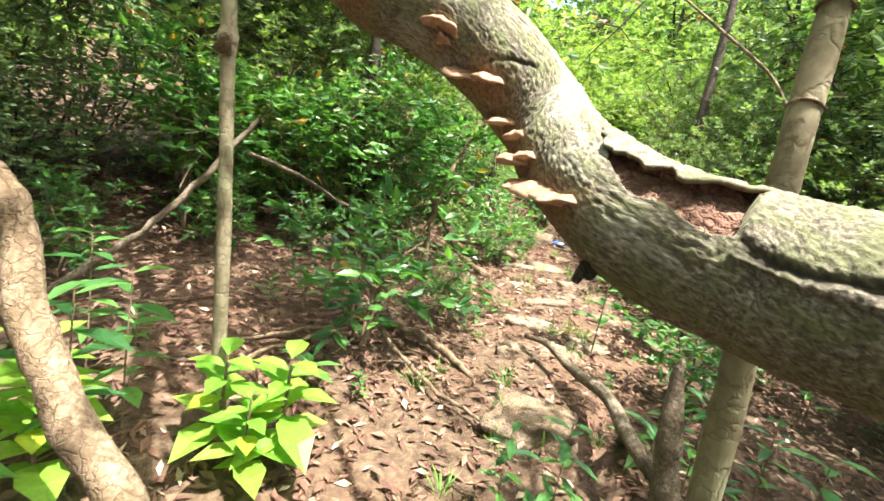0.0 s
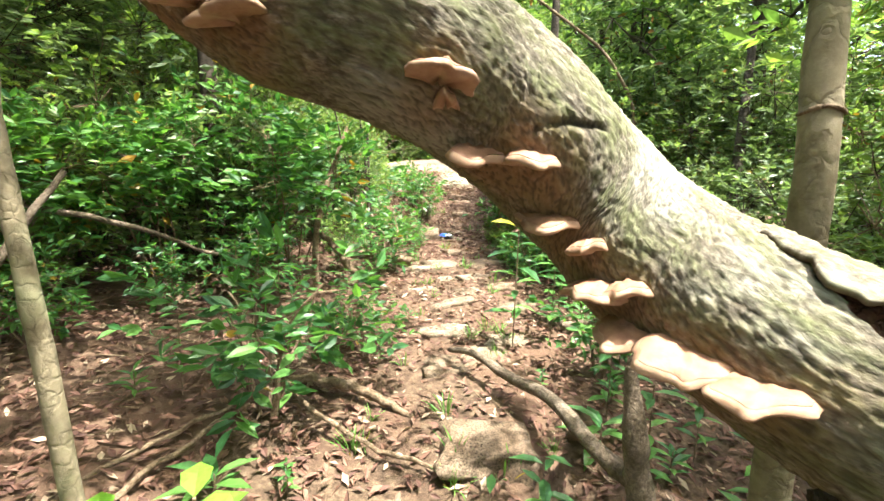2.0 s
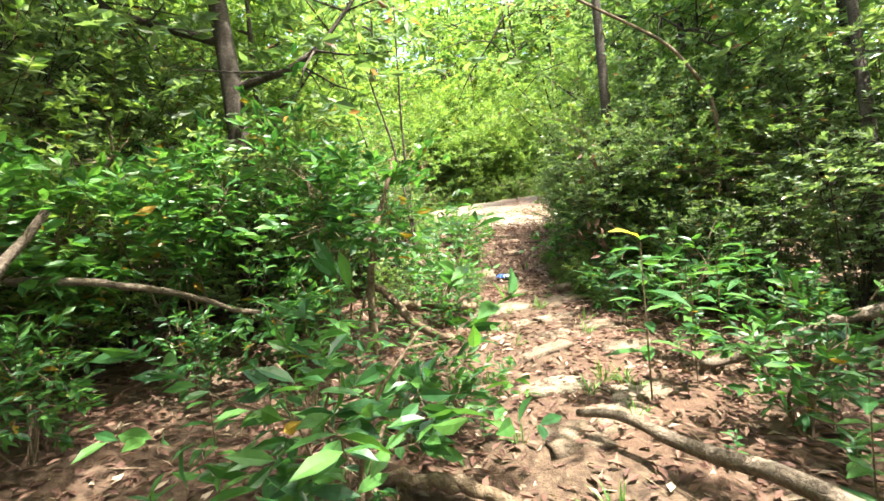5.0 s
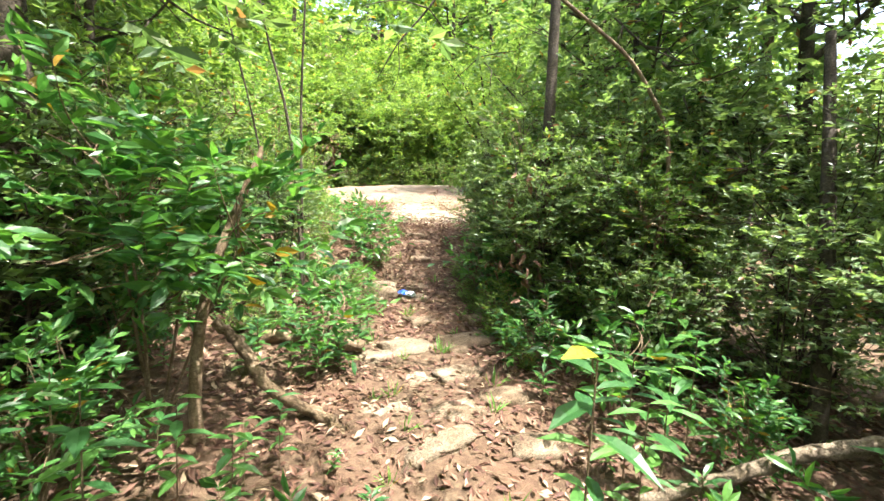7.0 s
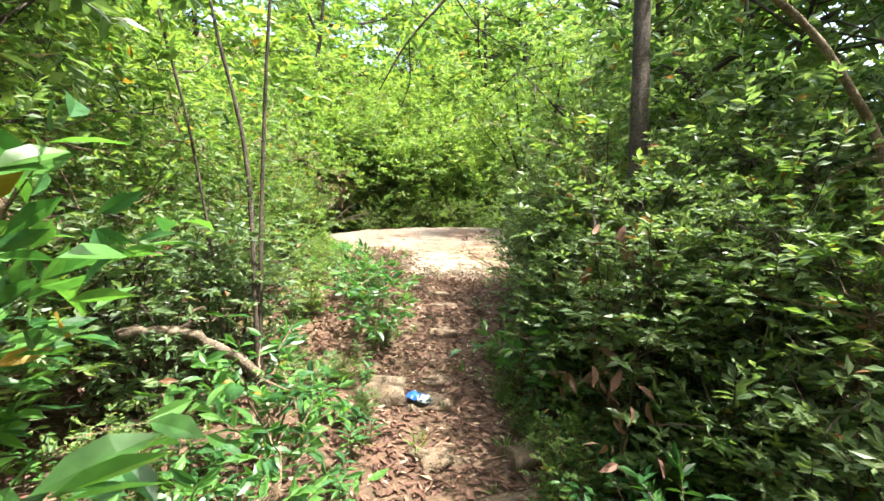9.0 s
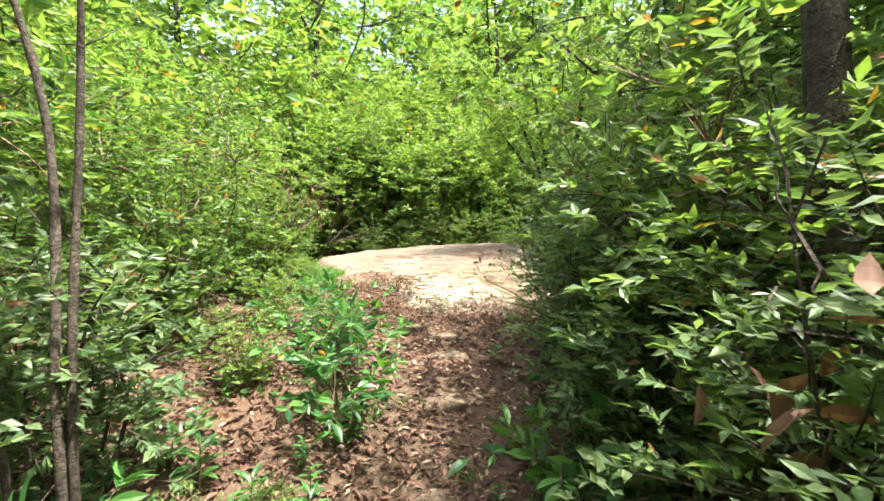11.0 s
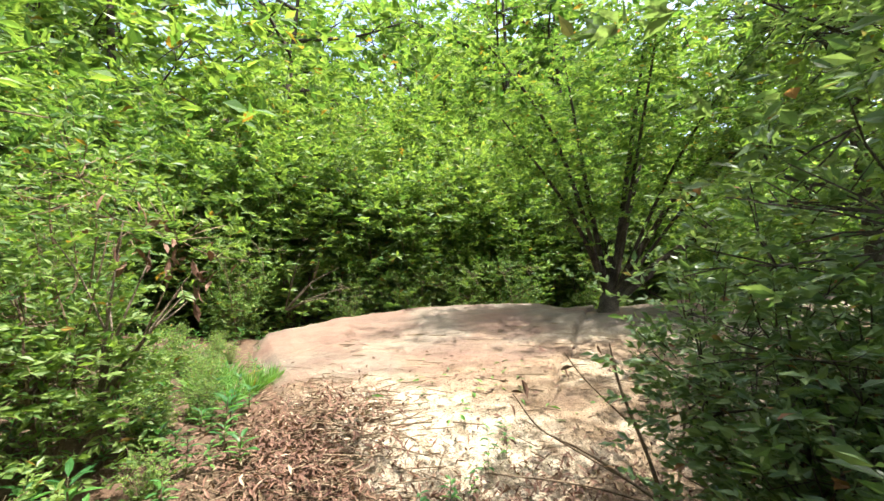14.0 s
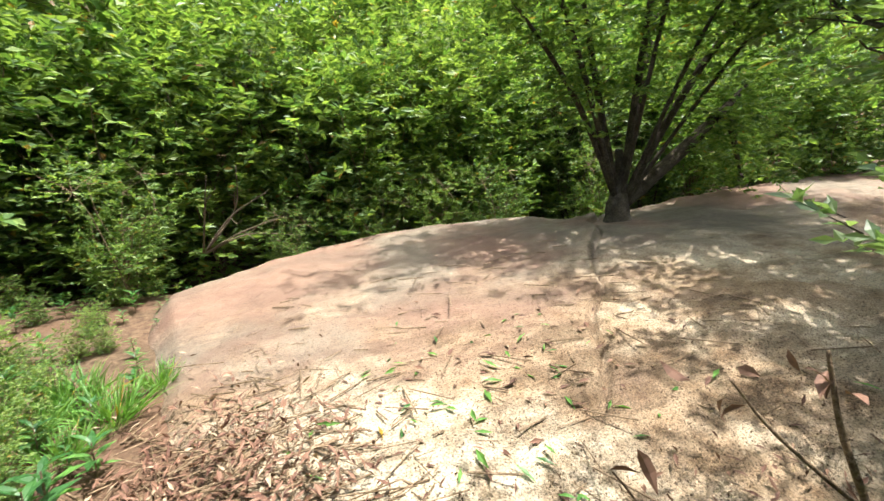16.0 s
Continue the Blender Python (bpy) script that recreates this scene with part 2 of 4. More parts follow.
def grid_tris(rows, cols, closed=True):
    i, j = np.meshgrid(np.arange(rows - 1), np.arange(cols if closed else cols - 1), indexing="ij")
    i, j = i.ravel(), j.ravel()
    k = (j + 1) % cols
    a, b, c, d = i * cols + j, i * cols + k, (i + 1) * cols + k, (i + 1) * cols + j
    return np.concatenate([np.stack([a, b, c], 1), np.stack([a, c, d], 1)])


def tube_frames(line):
    d = np.gradient(line, axis=0)
    d /= np.linalg.norm(d, axis=1)[:, None] + 1e-9
    ref = np.array((0.13, 0.2, 1.0)) if abs(d[:, 2]).mean() < 0.8 else np.array((1.0, 0.2, 0.1))
    a = np.cross(d, ref)
    a /= np.linalg.norm(a, axis=1)[:, None] + 1e-9
    return d, a, np.cross(d, a)


def tube(bag, line, radii, sides=6, wobble=0.0):
    line = np.asarray(line, float)
    _, a, b = tube_frames(line)
    th = np.arange(sides) / sides * 2 * np.pi
    r = np.broadcast_to(np.asarray(radii, float), (len(line),))[:, None] * (1 + wobble * rng.standard_normal((len(line), sides)))
    v = line[:, None] + r[..., None] * (np.cos(th)[None, :, None] * a[:, None] + np.sin(th)[None, :, None] * b[:, None])
    n = len(line) * sides
    caps = [(n, (j + 1) % sides, j) for j in range(sides)] + [(n + 1, n - sides + j, n - sides + (j + 1) % sides) for j in range(sides)]
    bag.add(np.vstack([v.reshape(-1, 3), line[0], line[-1]]), np.vstack([grid_tris(len(line), sides), caps]))


LEAF_FINE = (np.array([(0, 0, 0), (-.36, .3, .1), (0, .3, -.04), (.36, .3, .1), (-.42, .62, .06), (0, .62, -.07), (.42, .62, .06), (0, 1, -.16)], float),
             np.array([(0, 2, 1), (0, 3, 2), (1, 2, 5), (1, 5, 4), (2, 3, 6), (2, 6, 5), (4, 5, 7), (5, 6, 7)]))
LEAF_PLAIN = (np.array([(0, 0, 0), (-.45, .48, .1), (0, .5, -.05), (.45, .48, .1), (0, 1, -.08)], float),
              np.array([(0, 2, 1), (0, 3, 2), (1, 2, 4), (2, 3, 4)]))

LEAF_FAR = (np.array([(0, 0, 0), (-.45, .5, .08), (0, 1, -.05), (.45, .5, .08)], float), np.array([(0, 2, 1), (0, 3, 2)]))


def leaves(bag, places, ways, length, width, fine=False, up=None, droop=0.0):
    """One leaf at each place, pointing along its way, with its face turned roughly up."""
    n = len(places)
    tv, tf = LEAF_FAR if fine == "far" else LEAF_FINE if fine else LEAF_PLAIN
    d = ways / (np.linalg.norm(ways, axis=1)[:, None] + 1e-9)
    u = np.array((0, 0, 1.0)) + 0.75 * rng.standard_normal((n, 3)) if up is None else up
    s = np.cross(d, u)
    s /= np.linalg.norm(s, axis=1)[:, None] + 1e-9
    u = np.cross(s, d)
    size = length * rng.uniform(0.65, 1.2, n)
    wide = size * width / length * rng.uniform(0.85, 1.15, n)
    bend = rng.uniform(0.3, 1.8, n) + droop
    z = tv[None, :, 2] * wide[:, None] - (tv[None, :, 1] ** 2) * (0.14 * bend * size)[:, None]
    v = places[:, None] + (tv[None, :, 0] * wide[:, None])[..., None] * s[:, None] + (tv[None, :, 1] * size[:, None])[..., None] * d[:, None] + z[..., None] * u[:, None]
    bag.add(v.reshape(-1, 3), (tf[None] + (np.arange(n) * len(tv))[:, None, None]).reshape(-1, 3))


def unit(n):
    v = rng.standard_normal((n, 3))
    return v / np.linalg.norm(v, axis=1)[:, None]


def sprays(wood, green, tips, ways, reach, count, length, width, fine=False, flat=0.5):
    """Twigs at the tips, each with leaves set along it in turn."""
    for p, w in zip(tips, ways):
        w = w / (np.linalg.norm(w) + 1e-9)
        end = p + w * reach * rng.uniform(0.7, 1.3) + np.array((0, 0, -0.12 * reach))
        mid = (p + end) / 2 + rng.standard_normal(3) * 0.06 * reach
        if fine != "far":
            side = np.array((0.004, 0.002, 0.0))
            wood.add([p - side, p + side, end], [(0, 1, 2)])
        t = np.sort(rng.uniform(0.15, 1.0, count))
        at = (1 - t)[:, None] ** 2 * p + (2 * t * (1 - t))[:, None] * mid + (t ** 2)[:, None] * end
        side = np.cross(w, (0, 0, 1.0))
        side /= np.linalg.norm(side) + 1e-9
        sign = np.where(np.arange(count) % 2, 1.0, -1.0)
        out = sign[:, None] * side + 0.65 * w + 0.5 * rng.standard_normal((count, 3)) * (1, 1, flat)
        leaves(green, at, out, length, width, fine)


def shrub(name, label, height, spread, stems, tips, per_tip, length, width, leaf, wood_mat, fine=False, low=0.15, category="shrub", thick=0.012, lift=0.4):
    """A bush of several stems whose twigs carry leaves; gaps are left between its lobes."""
    thing = tagged(new(name), label, category)
    wood, green = Bag(), Bag()
    lobes = []
    for i in range(stems):
        th = 2 * np.pi * (i + rng.uniform(-0.3, 0.3)) / stems
        out = spread * rng.uniform(0.35, 0.75)
        top = np.array((math.cos(th) * out, math.sin(th) * out, height * rng.uniform(0.6, 0.95)))
        line = smooth_line([(0.03 * math.cos(th), 0.03 * math.sin(th), -0.08), top * (0.3, 0.3, 0.4) + rng.standard_normal(3) * 0.05 * height, top * (0.7, 0.7, 0.75) + rng.standard_normal(3) * 0.05 * height, top], 4)
        tube(wood, line, np.linspace(thick, thick * 0.3, len(line)), 5)
        for k in range(4):
            j = rng.integers(int(len(line) * max(low, 0.12)), len(line))
            lobes.append((line[j], (0.22 + 0.2 * rng.random()) * (spread + height * 0.35)))
    made = 0
    while made < tips:
        c, r = lobes[rng.integers(len(lobes))]
        w = unit(1)[0]
        w[2] = w[2] * 0.8 + lift * 0.3
        p = c + w * r * rng.uniform(0.35, 1.0)
        if p[2] < height * low * 0.6:
            made += 0.2
            continue
        if made % 5 < 1 and fine != "far":
            tube(wood, np.array([c, (c + p) / 2 + rng.standard_normal(3) * 0.04 * r, p]), (0.006, 0.005, 0.003), 3)
        sprays(wood, green, [p], [w + np.array((0, 0, lift))], length * 2.2, per_tip, length, width, fine)
        made += 1
    part("branchwork", wood.mesh("branchwork", wood_mat), thing)
    part("foliage", green.mesh("foliage", leaf), thing)
    return thing


def tree(name, label, height, radius, trunk_r, bare, tips, per_tip, length, width, leaf, wood_mat, limbs=7, lean=0.1, crown=1.0, fine="far"):
    """A tapered trunk with limbs and a ragged crown."""
    thing = tagged(new(name), label, "tree")
    wood, green = Bag(), Bag()
    a = rng.uniform(0, 2 * np.pi)
    trunk = smooth_line([(0, 0, -0.2), (lean * 0.3 * math.cos(a), lean * 0.3 * math.sin(a), height * 0.3), (lean * height * 0.3 * math.cos(a), lean * height * 0.3 * math.sin(a), height * 0.65), (lean * height * 0.5 * math.cos(a), lean * height * 0.5 * math.sin(a), height * 0.95)], 6)
    tube(wood, trunk, trunk_r * np.linspace(1.15, 0.25, len(trunk)), 9, 0.05)
    ends = []
    for i in range(limbs):
        j = int(len(trunk) * (bare + (0.93 - bare) * i / limbs))
        th = i * 2.4 + rng.uniform(-0.4, 0.4)
        reach = radius * rng.uniform(0.6, 1.0) * crown
        tip = trunk[j] + np.array((math.cos(th) * reach, math.sin(th) * reach, height * rng.uniform(0.08, 0.25)))
        line = smooth_line([trunk[j], trunk[j] * 0.6 + tip * 0.4 + rng.standard_normal(3) * 0.08 * radius, tip], 5)
        tube(wood, line, trunk_r * np.linspace(0.42, 0.08, len(line)), 5, 0.05)
        for k in range(3, len(line)):
            ends.append(line[k])
            for _ in range(2):
                e = line[k] + unit(1)[0] * (0.35, 0.35, 0.22) * radius
                tube(wood, np.array([line[k], (line[k] + e) / 2 + rng.standard_normal(3) * 0.03, e]), (trunk_r * 0.12, trunk_r * 0.09, 0.004), 4)
                ends.append(e)
    ends = np.array(ends)
    for _ in range(tips):
        c = ends[rng.integers(len(ends))]
        w = unit(1)[0] * (1, 1, 0.6)
        p = c + w * radius * 0.3 * rng.random() ** 0.5
        sprays(wood, green, [p], [w + np.array((0, 0, 0.1))], length * 2.4, per_tip, length, width, fine)
    part("trunk", wood.mesh("trunk", wood_mat, True), thing)
    part("crown", green.mesh("crown", leaf), thing)
    return thing


# ---- ground ----
PROFILE_Y = (-40, -3, 0, 2, 5, 6.3, 7, 8.2, 9.5, 10.5, 14.2, 16, 22, 40, 90)
PROFILE_Z = (-1.5, -0.15, 0.0, 0.2, 0.46, 0.56, 0.68, 1.02, 1.32, 1.5, 1.75, 1.5, 3.2, 12.0, 34.0)


def path_x(y):
    return np.interp(y, (-3, 0, 2, 4.5, 6, 7.2, 8.2, 9.5, 10.5), (-0.3, 0.0, 0.55, 1.35, 1.85, 2.2, 2.85, 3.3, 3.6))


def bumps(x, y, scale, amount):
    return amount * np.array([noise.fractal(Vector((a * scale, b * scale, 0.3)), 1.0, 2.0, 4) for a, b in zip(x.ravel(), y.ravel())]).reshape(x.shape)


def ground_z(x, y, rough=True):
    x, y = np.asarray(x, float), np.asarray(y, float)
    off = x - path_x(y)
    z = np.interp(y, PROFILE_Y, PROFILE_Z)
    z = z + 0.07 * np.clip(-off - 0.6, 0, 6) - 0.05 * np.clip(off - 0.7, 0, 8) * np.clip((9.5 - y) / 3, 0, 1)
    z = z + 0.03 * np.clip(abs(off) - 0.35, 0, 0.4)
    z = z + 1.5 * np.clip((np.hypot(x, y) - 30) / 40, 0, 12)
    if rough:
        near = np.hypot(x - 1.5, y - 5) < 14
        z = z + np.where(near, bumps(x, y, 1.3, 0.05), 0) + np.where(near, bumps(x, y, 6.0, 0.018), 0)
    return z


def floor_at(x, y):
    return float(ground_z(np.array([float(x)]), np.array([float(y)]))[0])


def graded(low, high, step, far):
    mid = np.arange(low, high, step)
    out = np.cumsum(step * 1.22 ** np.arange(1, 60))
    out = out[out < far]
    return np.concatenate([(low - out)[::-1], mid, high + out])


gx, gy = np.meshgrid(graded(-3.0, 5.5, 0.06, 600), graded(0.0, 12.5, 0.06, 600), indexing="ij")
bag = Bag()
bag.add(np.stack([gx, gy, ground_z(gx, gy)], -1), grid_tris(*gx.shape, False))
tagged(part("ground", bag.mesh("ground", SOIL, True)), "bare reddish brown forest soil along a footpath", "ground", kind="structure")


# ---- the big rock ----
ROCK_Y = (8.9, 9.4, 9.8, 10.5, 11, 12, 13, 14, 14.6)
ROCK_Z = (1.0, 1.27, 1.44, 1.66, 1.72, 1.88, 2.02, 2.14, 2.18)


def rock_z(x, y):
    z = np.interp(y, ROCK_Y, ROCK_Z) + 0.1 * np.clip(x - 3.6, 0, 2.6) + 0.012 * np.clip(x - 6, 0, 10)
    z = z - 0.1 * np.clip(3.1 - x, 0, 2) ** 1.2
    back = np.interp(x, (2, 3.5, 5, 6.5, 9, 16), (13.5, 14.3, 14.4, 13.3, 13.6, 14.6))
    z = z - 0.9 * np.clip(y - back, 0, 3) ** 1.3
    left = np.interp(y, (8.9, 9.8, 10.5, 11.5, 13.3, 15), (3.3, 3.0, 2.68, 2.35, 2.05, 2.0))
    z = z - 0.9 * np.clip(left - x, 0, 1) ** 1.1
    return z


CRACK_A, CRACK_B = np.array((4.2, 10.35)), np.array((7.0, 13.4))


def rock_surface(x, y):
    z = rock_z(x, y) + bumps(x, y, 0.8, 0.06) + bumps(x, y, 5.0, 0.012)
    d = (CRACK_B - CRACK_A) / np.linalg.norm(CRACK_B - CRACK_A)
    along = (x - CRACK_A[0]) * d[0] + (y - CRACK_A[1]) * d[1]
    across = (x - CRACK_A[0]) * -d[1] + (y - CRACK_A[1]) * d[0] + 0.04 * np.sin(along * 5)
    groove = np.exp(-(across / 0.022) ** 2) * (along > 0)
    return z - 0.06 * groove - 0.05 * (across < 0) * np.clip(along / 1.5, 0, 1) * np.exp(-abs(across) / 1.5)


def rock_at(x, y):
    return float(rock_surface(np.array([float(x)]), np.array([float(y)]))[0])


rx, ry = np.meshgrid(np.concatenate([np.arange(1.6, 7.5, 0.03), np.arange(7.5, 18, 0.2)]), np.concatenate([np.arange(8.8, 14.6, 0.03), np.arange(14.6, 16, 0.12)]), indexing="ij")
bag = Bag()
bag.add(np.stack([rx, ry, rock_surface(rx, ry)], -1), grid_tris(*rx.shape, False))
tagged(part("rock_slab", bag.mesh("rock_slab", GRANITE, True)), "broad sunlit granite slab with brown stains and a long crack", "rock")


# ---- the leaning trunk ----
def lumpy_log(line, radii, sides, rough, seed):
    """A log whose surface is thrown into bark scales; returns vertices, triangles and the frame along it."""
    d, a, b = tube_frames(line)
    th = np.arange(sides) / sides * 2 * np.pi
    ring = np.cos(th)[None, :, None] * a[:, None] + np.sin(th)[None, :, None] * b[:, None]
    base = line[:, None] + ring * radii[:, None, None]
    lump = np.array([noise.fractal(Vector(p * 9 + seed), 1.0, 2.0, 3) * 0.9 + 0.55 * abs(noise.noise(Vector(p * (70, 70, 70) + seed))) + 0.35 * noise.noise(Vector(p * 160)) for p in base.reshape(-1, 3)]).reshape(len(line), sides)
    return base, ring, lump * rough


TRUNK = np.array([(1.5, -0.95, -0.05, 0.13), (1.15, -0.55, 0.5, 0.105), (0.8, -0.18, 0.98, 0.085), (0.545, 0.113, 1.245, 0.072), (0.404, 0.284, 1.343, 0.072), (0.312, 0.38, 1.361, 0.073), (0.218, 0.45, 1.386, 0.067), (0.161, 0.573, 1.443, 0.064), (0.119, 0.631, 1.504, 0.061),
                  (0.032, 0.637, 1.574, 0.062), (-0.07, 0.637, 1.614, 0.059), (-0.157, 0.7, 1.648, 0.054), (-0.233, 0.762, 1.724, 0.055), (-0.304, 0.835, 1.821, 0.056), (-0.397, 0.947, 1.982, 0.056), (-0.498, 1.128, 2.31, 0.055), (-0.619, 1.489, 3.005, 0.05), (-0.8, 1.9, 4.2, 0.03)])
# bracket fungi: a point on the cap, its width and its depth
FUNGI = [(-0.262, 0.732, 1.678, 0.046, 0.024), (-0.218, 0.694, 1.639, 0.05, 0.026), (-0.184, 0.659, 1.626, 0.046, 0.022), (-0.156, 0.632, 1.61, 0.062, 0.024), (-0.036, 0.567, 1.564, 0.046, 0.022), (-0.03, 0.575, 1.548, 0.018, 0.012), (0.036, 0.59, 1.526, 0.05, 0.022), (-0.002, 0.598, 1.516, 0.042, 0.026),
         (0.07, 0.607, 1.479, 0.054, 0.026), (0.088, 0.58, 1.463, 0.028, 0.014), (0.102, 0.553, 1.437, 0.036, 0.02), (0.091, 0.571, 1.431, 0.05, 0.03), (0.108, 0.555, 1.401, 0.044, 0.03), (0.114, 0.511, 1.4, 0.058, 0.032), (0.122, 0.466, 1.391, 0.052, 0.03)]
line = smooth_line(TRUNK, 44)
SIDES = 220
_, side_a, side_b = tube_frames(line[:, :3])
run = np.concatenate([[0], np.cumsum(np.linalg.norm(np.diff(line[:, :3], axis=0), axis=1))])
theta = np.arange(SIDES) / SIDES * 2 * np.pi
ring = np.cos(theta)[None, :, None] * side_a[:, None] + np.sin(theta)[None, :, None] * side_b[:, None]
base = line[:, None, :3] + ring * line[:, None, 3:4]
RUN = np.broadcast_to(run[:, None], base.shape[:2])
ANG = np.broadcast_to(-360 + np.degrees(theta)[None], base.shape[:2])
# plates of bark, twice as long as wide, in the trunk's own coordinates
coord = np.stack([np.cos(theta)[None] * line[:, 3:4] * 165, np.sin(theta)[None] * line[:, 3:4] * 165, RUN * 85], -1)
warped = [Vector(q) + 0.9 * noise.noise_vector(Vector(q * 0.7)) for q in coord.reshape(-1, 3)]
cells = np.array([(lambda d: d[1] - d[0])(noise.voronoi(q)[0]) for q in warped]).reshape(RUN.shape)
plate = np.clip(cells * 2.6, 0, 1)
rough = np.array([noise.fractal(q * 1.7, 1.0, 2.0, 3) for q in warped]).reshape(RUN.shape)
swell = np.array([noise.fractal(Vector(p * 9 + 3.1), 1.0, 2.0, 3) for p in base.reshape(-1, 3)]).reshape(RUN.shape)
mottle = np.array([noise.noise(Vector(p * 26)) for p in base.reshape(-1, 3)]).reshape(RUN.shape)


def groove(rows, width):
    """How near the bark is to a line given as (run, angle, depth)."""
    r, a, k = np.array(sorted(rows)).T
    d = np.abs(ANG + 14 * mottle - np.interp(RUN, r, a)) / 57.3 * 0.06
    return np.exp(-(d / width) ** 2) * np.interp(RUN, r, k, 0, 0) * (RUN > r[0]) * (RUN < r[-1])


cracks = groove([(2.95, -155, 0.3), (3.0, -158, 1), (3.06, -164, 0.7), (3.13, -172, 1)], 0.0022) + groove([(2.725, -182, 0.7), (2.74, -188, 1), (2.775, -206, 0.5)], 0.0022) + groove([(2.0, -188, 1), (2.2, -176, 1), (2.33, -183, 1), (2.362, -176, 0.6)], 0.004) + groove([(2.83, -150, 0.4), (2.87, -146, 1), (2.93, -158, 0.4)], 0.003)
knot = np.exp(-((RUN - 2.9) / 0.022) ** 2 - ((ANG + 180) / 20) ** 2)
pit = np.exp(-((RUN - 2.905) / 0.005) ** 2 - ((ANG + 178) / 5) ** 2)
# a torn wound under a curled lip of bark, and a thick plate ending beside it
upper = np.interp(RUN, (2.363, 2.417, 2.5), (-118, -128, -128)) + 10 * mottle
lower = np.interp(RUN, (2.363, 2.4, 2.44, 2.5), (-164, -168, -160, -138)) + 14 * mottle
wound = (RUN > 2.362) & (RUN < 2.5) & (ANG < upper) & (ANG > lower)
plate_end = (RUN < 2.362 + 0.004 * mottle) & (RUN > 1.7) & (ANG > -185) & (ANG < -60)
fibre = np.array([noise.noise(Vector((q.x * 3, q.y * 3, q.z * 0.25))) for q in warped]).reshape(RUN.shape)
lift = 0.0016 * plate + 0.0012 * rough + 0.0032 * swell - 0.005 * np.clip(cracks, 0, 1) + 0.009 * knot - 0.004 * pit + 0.005 * plate_end
lift = np.where(wound, -0.011 + 0.003 * fibre, lift)
shape = base + ring * lift[..., None]
near = np.min([np.linalg.norm(base - np.array((f[0], f[1], f[2] - 0.012)), axis=2) / (0.6 * f[3] + 0.012) for f in FUNGI], axis=0)
stain = np.clip(1.25 - near + 0.6 * mottle, 0, 1) * 0.7
bag = Bag()
bag.add(shape, grid_tris(*RUN.shape))
fallen = tagged(new("leaning_tree_trunk"), "leaning grey-green tree trunk with flaky bark and a torn red wound", "tree trunk")
body = part("trunk", bag.mesh("trunk", BARK_TRUNK, True), fallen)


def bark_attributes(me, where, marks):
    for name, values in (("bark_coord", where), ("bark_marks", marks)):
        layer = me.attributes.new(name, "FLOAT_VECTOR", "POINT")
        layer.data.foreach_set("vector", np.ascontiguousarray(values, dtype=np.float32).ravel())


crack_tone = np.clip(0.75 * (1 - np.clip(plate * 2.2, 0, 1)) + cracks + pit, 0, 1)
bark_attributes(body.data, coord, np.stack([crack_tone, stain, 0 * crack_tone], -1))
body.data.materials.append(WOOD_RED)
mask = wound.ravel()
body.data.polygons.foreach_set("material_index", mask[np.array([p.vertices[0] for p in body.data.polygons])].astype(int))
# curled flap of bark over the wound
fr = np.linspace(2.352, 2.545, 44)
fa = np.linspace(0, 1, 16)
FR, FA = np.meshgrid(fr, fa, indexing="ij")
rag = np.array([noise.noise(Vector((r * 60, 0.5, 0))) + 0.5 * noise.noise(Vector((r * 190, 2.5, 0))) for r in fr])
edge = np.interp(fr, (2.352, 2.417, 2.5, 2.545), (-128, -143, -136, -118)) + 8 * rag
angle = np.radians(-85 + (edge + 85)[:, None] * FA)
at = np.stack([np.interp(fr, run, line[:, i]) for i in range(4)], 1)
sa, sb = [np.stack([np.interp(fr, run, q[:, i]) for i in range(3)], 1) for q in (side_a, side_b)]
out = np.cos(angle)[..., None] * sa[:, None] + np.sin(angle)[..., None] * sb[:, None]
ripple = np.array([noise.fractal(Vector((a * 70, b * 6, 1.0)), 1.0, 2.0, 3) for a, b in zip(FR.ravel(), FA.ravel())]).reshape(FR.shape)
rise = 0.002 + 0.008 * FA ** 2.5 * np.interp(fr, (2.352, 2.4, 2.5, 2.545), (0.9, 1, 0.8, 0.0))[:, None] + 0.003 * ripple
top = at[:, None, :3] + out * (at[:, 3][:, None] + rise)[..., None]
under = at[:, None, :3] + out * (at[:, 3][:, None] + rise - 0.005)[..., None]
bag = Bag()
sheet = np.concatenate([top, under[:, ::-1]], 1)
bag.add(sheet, grid_tris(*sheet.shape[:2]))
lip = part("bark_flap", bag.mesh("bark_flap", BARK_TRUNK, True), fallen, "curled loose flap of grey bark")
flake = np.stack([np.cos(angle) * 11, np.sin(angle) * 11, FR * 85], -1)
bark_attributes(lip.data, np.concatenate([flake, flake[:, ::-1]], 1), np.concatenate([np.zeros_like(flake), np.tile((0.5, 0.5, 0.0), (*FR.shape, 1))], 1))
# broken black stub under the trunk
stub = Bag()
for i in range(7):
    q = np.array((0.17, 0.455, 1.335)) + rng.standard_normal(3) * 0.004
    tube(stub, np.array([q, q + (-0.006, -0.008, -0.008), q + np.array((-0.006, -0.01, -0.013)) + rng.standard_normal(3) * 0.005]), (0.006, 0.005, 0.002), 7, 0.25)
part("broken_stub", stub.mesh("broken_stub", BARK_DARK), fallen, "blackened broken stub")
